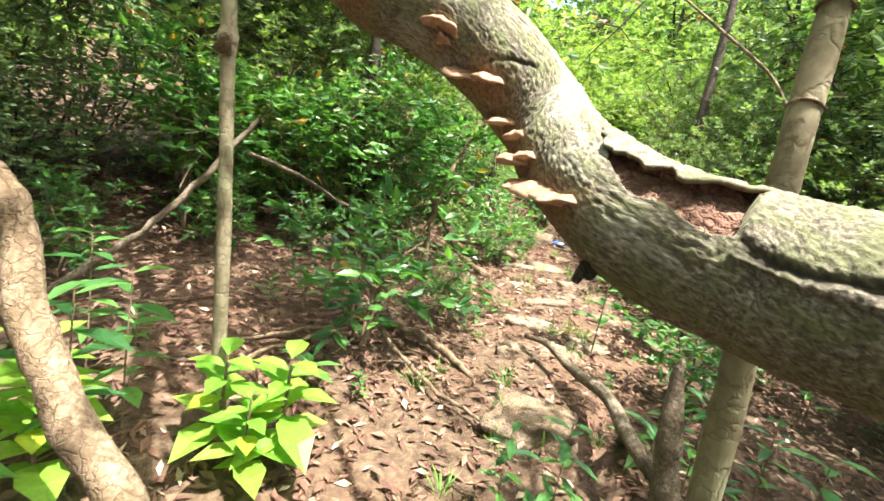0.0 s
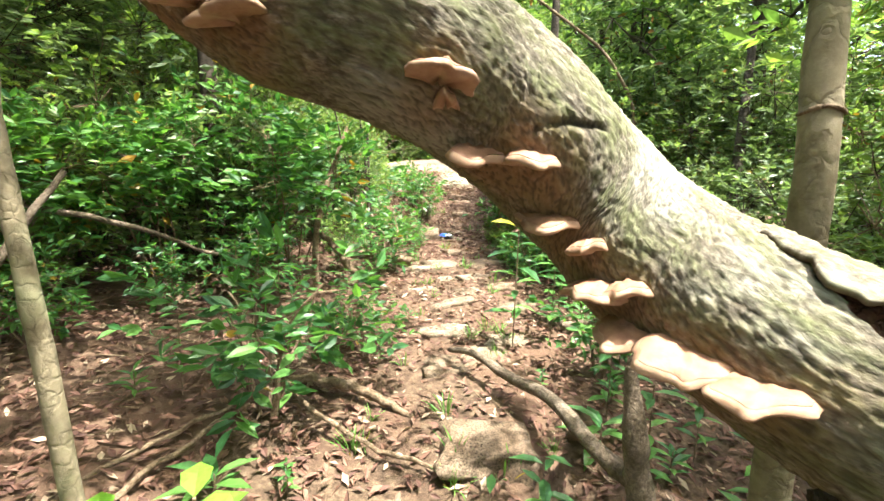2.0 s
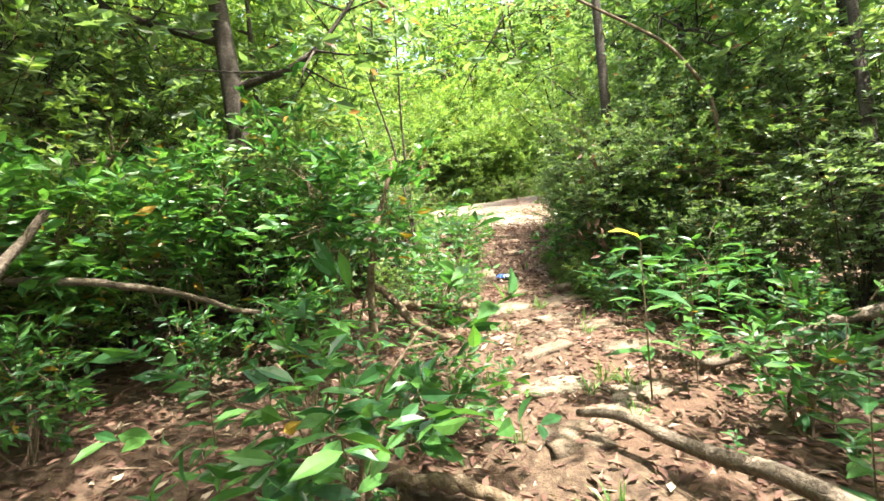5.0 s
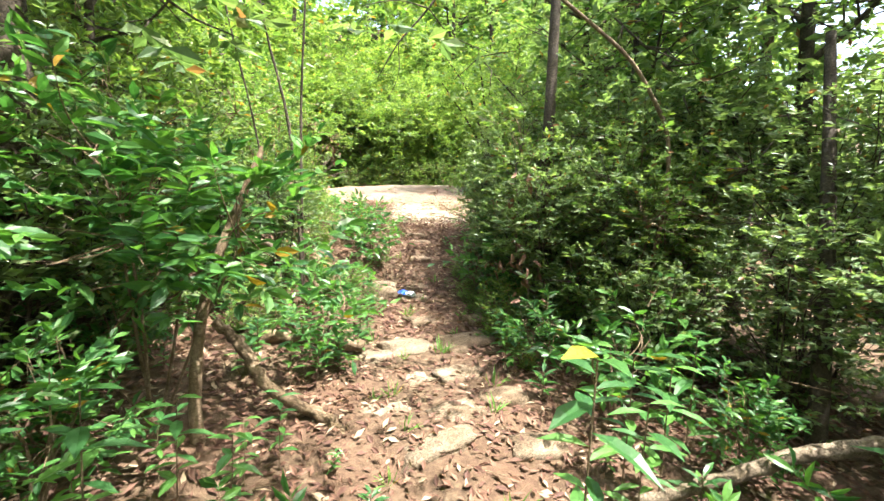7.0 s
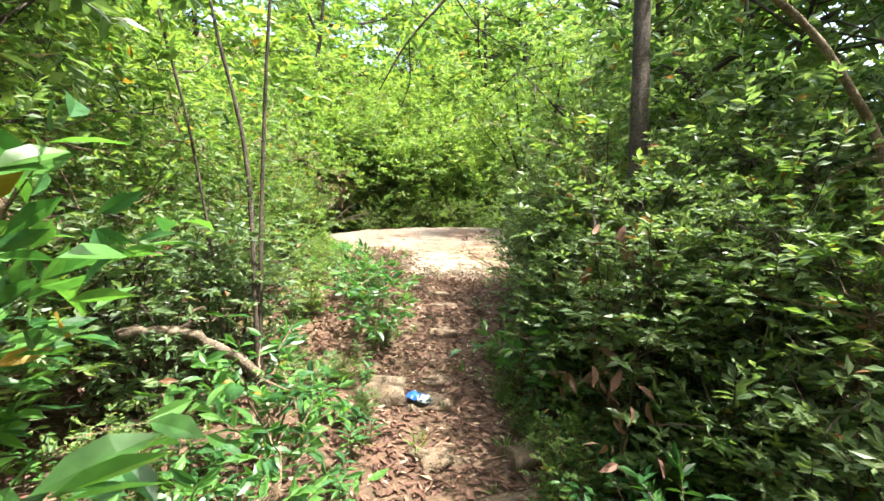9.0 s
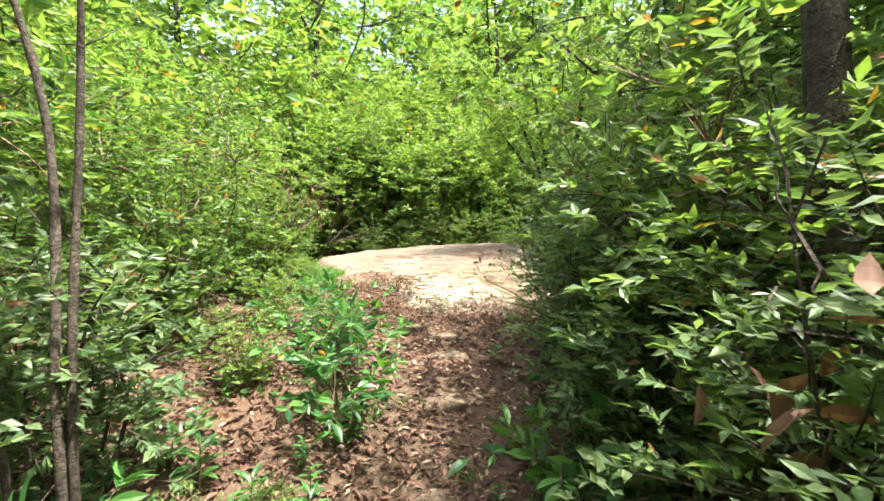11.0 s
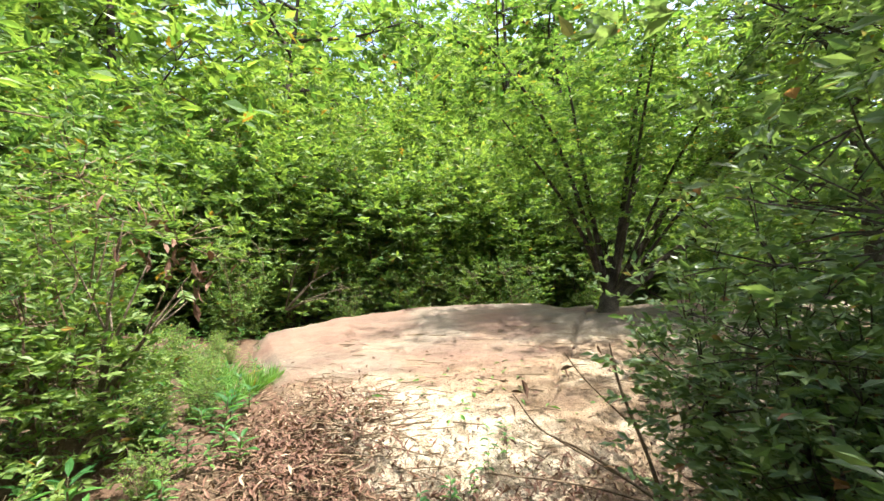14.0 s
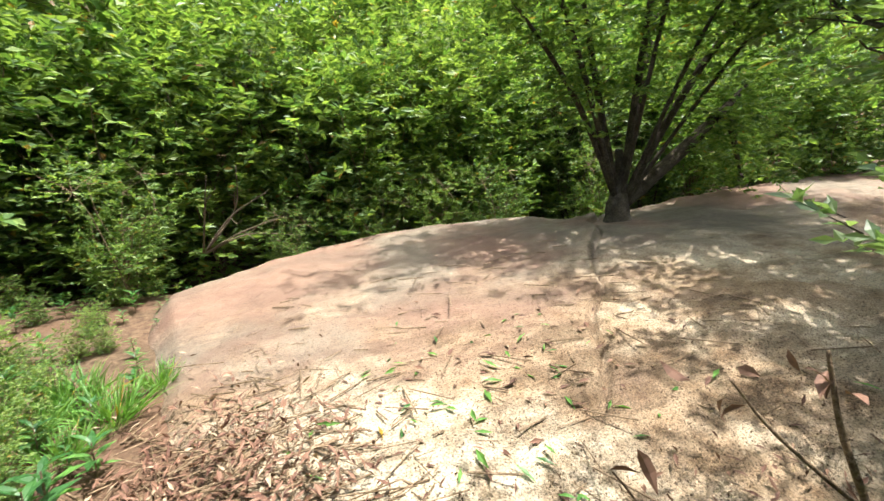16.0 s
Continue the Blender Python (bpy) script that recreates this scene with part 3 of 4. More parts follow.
# a crown added to it, high over the path, to shade the ground
wood_bag, green = Bag(), Bag()
for tip in ((0.4, 1.3, 4.3), (1.0, 2.0, 4.6), (0.2, 2.6, 4.8), (-1.4, 2.6, 5.0), (-0.6, 3.2, 5.2), (1.2, 3.0, 5.0), (-1.6, 1.4, 4.7), (1.8, 2.4, 5.1), (2.0, 3.3, 5.4), (1.3, 4.0, 5.7)):
    l = smooth_line([(-0.68, 1.65, 3.4, 0.03), ((tip[0] - 0.7) / 2, (tip[1] + 1.6) / 2, (tip[2] + 3.7) / 2, 0.02), (*tip, 0.008)], 6)
    tube(wood_bag, l[:, :3], l[:, 3], 6, 0.05)
    for _ in range(58):
        w = unit(1)[0] * (1, 1, 0.4)
        e = l[rng.integers(5, len(l)), :3] + w * 0.6 * rng.random()
        sprays(wood_bag, green, [e], [w], 0.25, 9, 0.12, 0.052, "far")
part("limb_frame", wood_bag.mesh("limb_frame", BARK_DARK, True), fallen)
part("crown", green.mesh("crown", LEAF_SMALL), fallen, "leafy green crown added to shade the path")


def bracket(width, depth, thick, seed):
    """A shelf fungus: half disc with a lobed rim, domed above and flat below. Grows along +y."""
    r = np.random.default_rng(seed)
    n, m = 26, 7
    th = np.linspace(-0.12 * np.pi, 1.12 * np.pi, n)
    lobes = 1 + 0.13 * np.sin(th * 3 + r.uniform(0, 6)) + 0.08 * np.sin(th * 7 + r.uniform(0, 6)) + 0.03 * np.sin(th * 13 + r.uniform(0, 6))
    rows = []
    for s, z in ((0.0, 0.7), (0.35, 0.75), (0.65, 0.62), (0.88, 0.35), (1.0, 0.05), (0.97, -0.12), (0.8, -0.2), (0.0, -0.3)):
        q = s * lobes
        rows.append(np.stack([np.cos(th) * q * width / 2, np.sin(th) * q * depth, np.full(n, z * thick) + 0.1 * thick * np.sin(th * 5 + s * 9) + 0.28 * thick * s * np.sin(th * 2 + seed)], 1))
    return np.array(rows)


for i, (x, y, z, w, dep) in enumerate(FUNGI):
    p = np.array((x, y, z))
    j = int(np.argmin(np.linalg.norm(line[:, :3] - p, axis=1)))
    out = p - line[j, :3]
    t = line[j + 1, :3] - line[j - 1, :3]
    t /= np.linalg.norm(t)
    out = out - t * out.dot(t)
    out /= np.linalg.norm(out)
    root = line[j, :3] + out * line[j, 3] * 0.93
    flat = Vector((out[0], out[1], 0.0)).normalized()
    turn = math.degrees(math.atan2(flat.y, flat.x)) - 90
    rows = bracket(w, dep + 0.01, 0.011, i)
    fungus = tagged(new("bracket_fungus"), "tan shelf fungus on the leaning trunk, its rim coloured as if lit", "fungus", "bracket fungi on the trunk")
    fungus.matrix_basis = pose(*root, rng.uniform(-14, 4), rng.uniform(-14, 14), turn)
    for name, low, high, mat in (("cap", 0, 4, FUNGUS_TOP), ("rim", 3, 8, FUNGUS_LIT_RIM)):
        bag = Bag()
        bag.add(rows[low:high] + (0, 0, -0.0004 * (name == "rim")), grid_tris(high - low, rows.shape[1], False)[:, ::-1])
        part(name, bag.mesh(name, mat, True), fungus)


# ---- single trunks and poles ----
def pole(name, label, points, mat, sides=14, rough=0.004, category="tree", step=10):
    pts = smooth_line(points, step)
    b, r, l = lumpy_log(pts[:, :3], pts[:, 3], sides, rough, 1.7)
    bag = Bag()
    bag.add(b + r * l[..., None], grid_tris(len(pts), sides))
    thing = tagged(new(name), label, category)
    part("trunk", bag.mesh("trunk", mat, True), thing)
    return thing


def add_twigs(thing, rows, mat):
    for pts in rows:
        bag = Bag()
        l = smooth_line(pts, 5)
        tube(bag, l[:, :3], l[:, 3], 6, 0.06)
        part("branch", bag.mesh("branch", mat, True), thing)


pale = pole("pale_tree", "smooth pale grey-green trunk beside the leaning tree", [(0.7, 0.8, -0.05, 0.031), (0.63, 0.77, 0.9, 0.028), (0.56, 0.735, 1.5, 0.024), (0.57, 0.76, 1.8, 0.022), (0.62, 0.85, 3.0, 0.02), (0.75, 1.0, 4.5, 0.015)], BARK_PALE, 24, 0.003)
sapling = pole("sapling", "slender tan sapling with a knot in its stem", [(-0.66, 1.6, 0.05, 0.028), (-0.71, 1.6, 0.5, 0.026), (-0.75, 1.6, 1.05, 0.025), (-0.8, 1.61, 1.6, 0.024), (-0.81, 1.61, 1.71, 0.034), (-0.815, 1.61, 1.8, 0.024), (-0.86, 1.62, 2.3, 0.024), (-1.0, 1.7, 4.2, 0.018)], BARK_PALE, 20, 0.003)
for z, x, y in ((1.36, 0.575, 0.745), (1.62, 0.56, 0.74), (1.78, 0.568, 0.757), (0.7, 0.645, 0.777)):
    bag = Bag()
    a = np.linspace(0, 2 * np.pi, 17)
    tube(bag, np.stack([x + 0.025 * np.cos(a), y + 0.025 * np.sin(a), z + 0.004 * np.sin(2 * a)], 1), 0.0032, 5, 0.2)
    part("branch_scar", bag.mesh("branch_scar", BARK_BROWN, True), pale, "raised brown ring scar")
add_twigs(pale, [[(0.6, 0.8, 2.2, 0.012), (0.75, 0.95, 2.6, 0.008), (0.95, 1.2, 2.9, 0.004)]], BARK_PALE)
bag = Bag()
tube(bag, np.array([(-0.815, 1.59, 1.66), (-0.8, 1.575, 1.7), (-0.79, 1.565, 1.715)]), (0.03, 0.024, 0.008), 10, 0.12)
part("knot", bag.mesh("knot", BARK_BROWN, True), sapling, "rough swollen knot")
limb = pole("crooked_limb", "crooked dead limb lying low over leaf litter", [(-1.3, 1.25, 1.1, 0.025), (-1.12, 1.1, 1.2, 0.032), (-1.0, 1.06, 1.12, 0.036), (-0.94, 1.02, 0.98, 0.038), (-0.88, 0.98, 0.87, 0.04), (-0.7, 0.89, 0.7, 0.042), (-0.5, 0.78, 0.55, 0.044), (-0.62, 0.6, 0.25, 0.046), (-0.7, 0.5, -0.03, 0.05)], BARK_BROWN, 16, 0.008, "branch")

stump = pole("stump", "weathered grey dead stump with a crooked root", [(1.1, 1.42, 0.05, 0.065), (1.07, 1.44, 0.25, 0.055), (1.02, 1.46, 0.5, 0.045), (1.0, 1.47, 0.66, 0.04), (0.99, 1.5, 0.84, 0.022), (0.985, 1.5, 0.92, 0.008)], WOOD_DRY, 22, 0.012, "stump")
add_twigs(stump, [[(1.04, 1.45, 0.42, 0.035), (0.98, 1.7, 0.48, 0.036), (1.05, 2.1, 0.45, 0.034), (1.0, 2.5, 0.4, 0.03), (0.9, 2.75, 0.44, 0.026), (0.8, 2.95, 0.4, 0.018)], [(0.99, 1.75, 0.47, 0.03), (1.1, 1.9, 0.36, 0.03), (1.2, 2.1, 0.22, 0.03)]], WOOD_DRY)

FALLEN = [
    ("fallen_branch", "bare fallen branch lying across the path edge", [(1.9, 3.3, 0.36, 0.03), (2.3, 3.2, 0.44, 0.035), (2.75, 3.0, 0.6, 0.04), (3.3, 2.75, 0.7, 0.042)], WOOD_DRY),
    ("tree_root", "exposed brown root beside the path", [(0.05, 4.9, 0.95, 0.03), (0.2, 4.8, 0.8, 0.035), (0.35, 4.6, 0.6, 0.035), (0.62, 4.45, 0.46, 0.035), (0.75, 4.3, 0.38, 0.03)], BARK_BROWN),
    ("tree_root", "exposed brown root beside the path", [(-0.4, 3.0, 0.3, 0.02), (0.0, 2.75, 0.36, 0.03), (0.2, 2.62, 0.33, 0.028), (0.45, 2.4, 0.24, 0.015)], BARK_BROWN),
    ("fallen_branch", "thin fallen stick on the leaf litter", [(-0.6, 3.4, 0.75, 0.008), (-0.2, 2.6, 0.42, 0.012), (0.15, 2.2, 0.28, 0.012), (0.5, 1.95, 0.24, 0.008)], BARK_BROWN),
    ("fallen_branch", "pale broken stick among bushes", [(-2.4, 3.9, 1.35, 0.02), (-1.7, 3.6, 1.28, 0.022), (-1.1, 3.3, 1.2, 0.015), (-0.6, 3.1, 1.05, 0.01)], WOOD_DRY),
    ("fallen_branch", "pale broken stick among bushes", [(-1.9, 2.2, 0.4, 0.02), (-1.5, 2.5, 0.9, 0.02), (-1.15, 2.75, 1.5, 0.014)], WOOD_DRY),
    ("fallen_branch", "bundle stick on leaf litter", [(-1.2, 1.7, 0.2, 0.012), (-0.8, 2.1, 0.3, 0.014), (-0.4, 2.5, 0.4, 0.01)], BARK_BROWN),
    ("fallen_branch", "bundle stick on leaf litter", [(-1.3, 1.8, 0.2, 0.01), (-0.9, 2.25, 0.32, 0.012), (-0.3, 2.6, 0.42, 0.008)], BARK_BROWN),
    ("fallen_log", "rotting forked log under bushes", [(0.2, 5.6, 0.62, 0.05), (0.7, 5.5, 0.62, 0.055), (1.1, 5.35, 0.55, 0.05)], BARK_BROWN),
    ("fallen_branch", "grey bent branch under the bushes", [(0.1, 6.2, 1.35, 0.03), (0.4, 6.4, 1.3, 0.03), (0.8, 6.5, 1.0, 0.03), (0.95, 6.5, 0.7, 0.025)], WOOD_DRY),
]
for name, label, pts, mat in FALLEN:
    bag = Bag()
    l = smooth_line(pts, 8)
    tube(bag, l[:, :3] + 0.006 * rng.standard_normal((len(l), 3)), l[:, 3], 9, 0.1)
    tagged(part(name, bag.mesh(name, mat, True)), label, "branch")


# ---- stones of the path ----
def stone_mesh(sx, sy, sz, seed):
    bm = bmesh.new()
    bmesh.ops.create_cube(bm, size=1.0)
    bmesh.ops.subdivide_edges(bm, edges=bm.edges[:], cuts=5, use_grid_fill=True)
    for v in bm.verts:
        c = v.co
        n = c.normalized() * 0.62
        c = c.lerp(n, 0.3)
        w = 1 + 0.38 * noise.fractal(Vector((c.x * 2 + seed, c.y * 2, c.z * 2)), 1.0, 2.0, 4)
        v.co = Vector((c.x * sx * w, c.y * sy * w, c.z * sz * (1 + 0.25 * noise.noise(c * 3 + Vector((seed, 0, 0))))))
    me = bpy.data.meshes.new("stone")
    bm.to_mesh(me)
    bm.free()
    me.polygons.foreach_set("use_smooth", np.full(len(me.polygons), True))
    me.materials.append(STONE)
    return me


STONES = [(0.71, 2.05, 0.42, 0.34, 0.2, 0.12), (0.75, 2.95, 0.3, 0.3, 0.2, -0.02), (1.1, 3.05, 0.36, 0.3, 0.22, 0.0), (1.4, 3.25, 0.36, 0.24, 0.18, 0.02), (0.95, 3.5, 0.5, 0.22, 0.16, 0.0), (1.75, 3.85, 0.36, 0.2, 0.18, 0.04), (1.2, 4.05, 0.5, 0.2, 0.14, 0.0),
          (1.0, 4.5, 0.34, 0.2, 0.14, 0.0), (1.45, 4.35, 0.4, 0.22, 0.14, 0.01), (1.85, 4.4, 0.34, 0.2, 0.16, 0.03), (1.4, 4.9, 0.3, 0.22, 0.12, 0.0), (1.75, 4.85, 0.44, 0.24, 0.14, 0.0), (1.2, 5.35, 0.3, 0.2, 0.14, 0.02), (1.6, 5.45, 0.56, 0.28, 0.16, 0.02), (2.1, 5.4, 0.5, 0.3, 0.18, 0.03),
          (2.42, 5.8, 0.26, 0.26, 0.3, 0.06), (1.95, 6.0, 0.42, 0.24, 0.14, 0.0), (1.72, 6.88, 0.4, 0.32, 0.44, 0.12), (2.05, 6.7, 0.36, 0.3, 0.12, 0.0), (2.25, 7.05, 0.3, 0.26, 0.14, 0.02), (2.62, 7.9, 0.3, 0.24, 0.16, 0.02), (2.9, 8.55, 0.3, 0.22, 0.16, 0.02), (3.0, 9.0, 0.34, 0.26, 0.2, 0.02), (2.75, 9.3, 0.3, 0.22, 0.2, 0.02)]
for i, (x, y, sx, sy, sz, up) in enumerate(STONES):
    ob = tagged(new("path_stone", stone_mesh(sx, sy, sz, i * 3.7)), "worn tan stone set in the earth of the footpath", "stone", "stones of the path")
    ob.matrix_basis = pose(x, y, floor_at(x, y) + 0.5 * up - 0.4 * sz, rng.uniform(-4, 4), rng.uniform(-4, 4), rng.uniform(-20, 20))

# blue wrapper lying on the path
wrapper = tagged(new("plastic_wrapper"), "crumpled blue plastic wrapper lying on the path", "litter")
wrapper.matrix_basis = pose(1.96, 6.68, floor_at(1.96, 6.68) + 0.05, 0, 12, 30)
for name, sx, sy, off, mat, label in (("wrapper_sheet", 0.075, 0.06, 0.0, BLUE, ""), ("torn_end", 0.06, 0.045, -0.085, WHITE, "pale torn end")):
    u, v = np.meshgrid(np.linspace(-1, 1, 16), np.linspace(-1, 1, 16), indexing="ij")
    bag = Bag()
    top = np.stack([u * sx * (1 - 0.2 * v * v), v * sy + off, 0.03 * (1 - u * u) + bumps(u, v + off * 9, 2.2, 0.02)], -1)
    bag.add(top, grid_tris(16, 16, False))
    bag.add(top * (1, 1, 0) + (0, 0, -0.012), grid_tris(16, 16, False)[:, ::-1])
    part(name, bag.mesh(name, mat, True), wrapper, label)

# ---- templates of plants, made once and copied ----
broad = [shrub("broadleaf_shrub", "leafy green understory shrub beside the path", h, s, 5, tips, 7, ln, wd, LEAF_BROAD, BARK_BROWN, True, low) for h, s, tips, ln, wd, low in ((0.8, 0.42, 50, 0.12, 0.05, 0.12), (1.2, 0.55, 100, 0.13, 0.055, 0.3), (1.9, 0.75, 210, 0.14, 0.06, 0.55))]
small = [shrub("small_leaf_shrub", "dense shrub with small dark green leaves", h, s, 7, tips, 10, ln, wd, LEAF_DARK, BARK_DARK, False, 0.03) for h, s, tips, ln, wd in ((1.3, 0.7, 330, 0.075, 0.034), (2.3, 0.9, 620, 0.078, 0.036), (3.6, 1.1, 950, 0.085, 0.038))]
fresh = [shrub("sunlit_shrub", "light green shrub with small sunlit leaves", h, s, 7, tips, 10, ln, wd, LEAF_SMALL, BARK_BROWN, False, 0.03) for h, s, tips, ln, wd in ((1.0, 0.6, 260, 0.075, 0.034), (2.0, 0.9, 560, 0.08, 0.036), (3.2, 1.2, 900, 0.09, 0.04))]
gold = [shrub("tall_thicket_shrub", "tall yellow-green thicket shrub in sunlight", h, s, 9, tips, 11, ln, wd, mat, BARK_BROWN, "far", 0.03) for h, s, tips, ln, wd, mat in ((3.2, 1.5, 1000, 0.13, 0.06, LEAF_SMALL), (4.8, 1.9, 1500, 0.145, 0.065, LEAF_YELLOW))]
wood = [tree("forest_tree", "leafy forest tree with a thin dark trunk", h, r, tr, 0.35, tips, 11, 0.14, 0.062, mat, BARK_DARK, 9) for h, r, tr, tips, mat in ((5.5, 1.8, 0.07, 520, LEAF_SMALL), (7.0, 2.3, 0.1, 620, LEAF_YELLOW), (6.2, 2.1, 0.09, 560, LEAF_DARK))]
far = [tree("hillside_tree", "leafy tree on the hillside behind", h, r, 0.12, 0.12, tips, 9, 0.34, 0.17, mat, BARK_DARK, 10) for h, r, tips, mat in ((8.0, 3.0, 330, LEAF_SMALL), (9.0, 3.4, 380, LEAF_YELLOW))]
scrub = [shrub("hillside_scrub", "low green scrub on the slope", 2.6, 2.0, 7, 260, 8, 0.26, 0.13, mat, BARK_DARK, "far", 0.0) for mat in (LEAF_SMALL, LEAF_DARK)]


def rosette(n, length, width, leaf, rise, name, label, stem=0.12):
    thing = tagged(new(name), label, "plant")
    green, w = Bag(), Bag()
    th = np.arange(n) * 2.4
    t = np.linspace(0.25, 1.0, n)
    at = np.stack([0 * t, 0 * t, stem * t], 1)
    ways = np.stack([np.cos(th), np.sin(th), rise * (0.3 + t)], 1) + 0.15 * rng.standard_normal((n, 3))
    leaves(green, at, ways, length, width, True, np.tile((0, 0, 1.0), (n, 1)), 0.6)
    tube(w, np.array([(0, 0, -0.05), (0.004, 0, stem / 2), (0, 0, stem)]), (0.005, 0.004, 0.003), 5)
    part("stem", w.mesh("stem", BARK_BROWN), thing)
    part("foliage", green.mesh("foliage", leaf), thing)
    return thing


herb = [rosette(n, ln, wd, mat, rise, "herb", label, st) for n, ln, wd, mat, rise, label, st in ((8, 0.17, 0.055, LEAF_BROAD, 0.5, "low herb with long green leaves", 0.1), (12, 0.13, 0.045, LEAF_BROAD, 0.6, "low herb with long green leaves", 0.2), (16, 0.1, 0.04, LEAF_BROAD, 0.5, "leafy green seedling on soil", 0.3), (14, 0.11, 0.07, LEAF_BRIGHT, 0.4, "bright yellow-green broad-leaved plant in sun", 0.25), (13, 0.2, 0.075, LEAF_BROAD, 0.25, "tall large-leaved green plant beside the path", 0.75))]


def grass(n, height, spread):
    thing = tagged(new("grass_tuft"), "tuft of fresh green grass", "grass")
    green = Bag()
    a, r = rng.uniform(0, 6.28, n), spread * np.sqrt(rng.random(n)) * 0.4
    at = np.stack([r * np.cos(a), r * np.sin(a), np.zeros(n) - 0.01], 1)
    ways = np.stack([np.cos(a) * 0.5, np.sin(a) * 0.5, np.ones(n)], 1) + 0.25 * rng.standard_normal((n, 3))
    leaves(green, at, ways, height, 0.012, True, None, 1.2)
    part("foliage", green.mesh("foliage", GRASS), thing)
    return thing


tuft = [grass(160, 0.32, 0.3), grass(14, 0.16, 0.08)]
templates = broad + small + fresh + gold + wood + far + scrub + herb + tuft
used = set()


def put(ob, x, y, size=1.0, turn=None, group="", label="", lean=0.0, sink=0.0, z=None):
    m = pose(x, y, (floor_at(x, y) if z is None else z) - sink, lean, 0, rng.uniform(0, 360) if turn is None else turn) @ Matrix.Scale(size, 4)
    if ob in used:
        got = copy_thing(ob, m)
    else:
        used.add(ob)
        ob.matrix_basis = m
        got = ob
    return tagged(got, label, group=group)


# ---- low plants near the walk ----
for x, y, k, s in ((-0.3, 2.55, 0, 1.0), (0.25, 3.2, 0, 0.6), (-0.55, 4.1, 1, 0.6), (-1.1, 3.9, 1, 0.7), (-1.6, 3.3, 1, 0.8), (1.75, 2.6, 0, 0.75), (1.6, 3.9, 0, 0.0), (2.45, 4.0, 0, 0.9), (2.35, 4.7, 0, 0.7), (2.7, 3.3, 1, 0.8), (0.75, 5.2, 0, 0.8), (-0.22, 4.65, 2, 0.85), (-1.2, 4.3, 2, 0.9), (-2.0, 3.6, 2, 0.9),
                   (-2.1, 2.5, 1, 0.8), (2.95, 6.5, 0, 1.1), (3.05, 5.75, 0, 0.9), (0.9, 6.0, 0, 0.9), (-0.5, 5.2, 1, 1.0), (3.5, 4.4, 1, 0.9), (1.8, 8.3, 0, 0.8), (1.85, 7.6, 0, 0.9), (3.95, 7.7, 0, 0.9), (1.9, 8.7, 1, 0.85)):
    if s:
        put(broad[k], x, y, s, group="shrubs along the path")
for x, y, k, s in ((-0.47, 2.05, 0, 1.1), (-0.95, 2.75, 1, 0.8), (-0.2, 2.0, 2, 0.5), (0.55, 1.35, 0, 1.0), (0.8, 1.4, 0, 1.1), (0.3, 1.2, 0, 0.8), (1.3, 2.0, 0, 1.1), (1.45, 1.7, 1, 1.0), (1.25, 2.5, 2, 1.0), (1.6, 2.3, 1, 1.0), (0.7, 3.7, 1, 0.7), (1.3, 1.2, 0, 1.2), (1.65, 1.3, 1, 1.2), (-1.3, 2.0, 1, 1.0), (2.0, 3.6, 2, 1.2),
                   (2.2, 3.2, 1, 1.3), (0.35, 3.05, 2, 0.9), (0.6, 4.0, 2, 0.9), (2.1, 4.3, 1, 1.2), (2.6, 5.3, 1, 1.2), (2.7, 6.1, 2, 1.1), (1.5, 6.2, 1, 0.9), (2.6, 6.9, 2, 1.0), (1.6, 7.4, 2, 1.1), (3.0, 7.2, 1, 1.2), (2.3, 8.6, 2, 1.0), (3.3, 8.4, 1, 1.0), (2.0, 9.2, 2, 1.2), (3.0, 9.5, 2, 1.3), (3.2, 9.6, 2, 1.2), (2.4, 9.6, 2, 1.0), (2.1, 10.2, 1, 1.2), (1.8, 9.8, 2, 1.4), (2.6, 9.1, 1, 1.1)):
    put(herb[k], x, y, s, group="low plants on the forest floor")
for x, y, s in ((-0.3, 3.7, 0.85), (-0.05, 3.9, 0.75), (0.15, 3.75, 0.65), (0.35, 4.05, 0.6), (-0.6, 3.8, 0.9), (-0.2, 3.35, 0.7), (0.5, 4.95, 0.7), (0.3, 5.05, 0.65), (0.65, 5.1, 0.6), (2.05, 4.7, 0.7), (2.3, 4.5, 0.8), (2.5, 4.25, 0.8), (2.2, 5.0, 0.6), (0.42, 1.42, 0.65), (0.66, 1.5, 0.7), (1.25, 1.65, 0.8), (1.5, 1.35, 0.9), (1.45, 2.15, 0.8), (1.7, 1.8, 0.7), (-1.0, 1.25, 1.1), (-1.15, 1.05, 1.0), (1.7, 3.15, 1.0), (2.1, 3.35, 1.1), (2.5, 3.5, 1.2), (1.85, 2.55, 0.9), (2.9, 3.9, 1.2), (2.6, 2.6, 1.1), (-1.0, 1.5, 1.0), (-1.3, 1.7, 1.0), (2.9, 5.0, 1.0), (1.95, 7.7, 0.9), (2.05, 8.95, 0.8), (2.0, 8.1, 1.0), (1.6, 9.0, 0.9), (1.95, 3.45, 1.1), (-0.4, 3.95, 0.6), (-0.14, 4.1, 0.55), (0.2, 3.98, 0.5), (-0.66, 4.4, 0.7), (0.46, 5.65, 0.6), (2.5, 5.0, 0.7), (2.9, 5.1, 0.9), (2.4, 8.55, 0.6), (1.85, 8.9, 0.6), (3.45, 8.0, 0.3), (-0.42, 2.78, 0.75), (-0.2, 2.95, 0.7), (0.0, 3.08, 0.6), (-0.58, 3.0, 0.75), (-0.75, 2.8, 0.7)):
    put(herb[4], x, y, s, group="tall large-leaved plants")
tall = put(herb[4], 1.36, 3.12, 1.42, 40, group="tall large-leaved plants", label="tall large-leaved plant with one yellowing leaf beside the path")
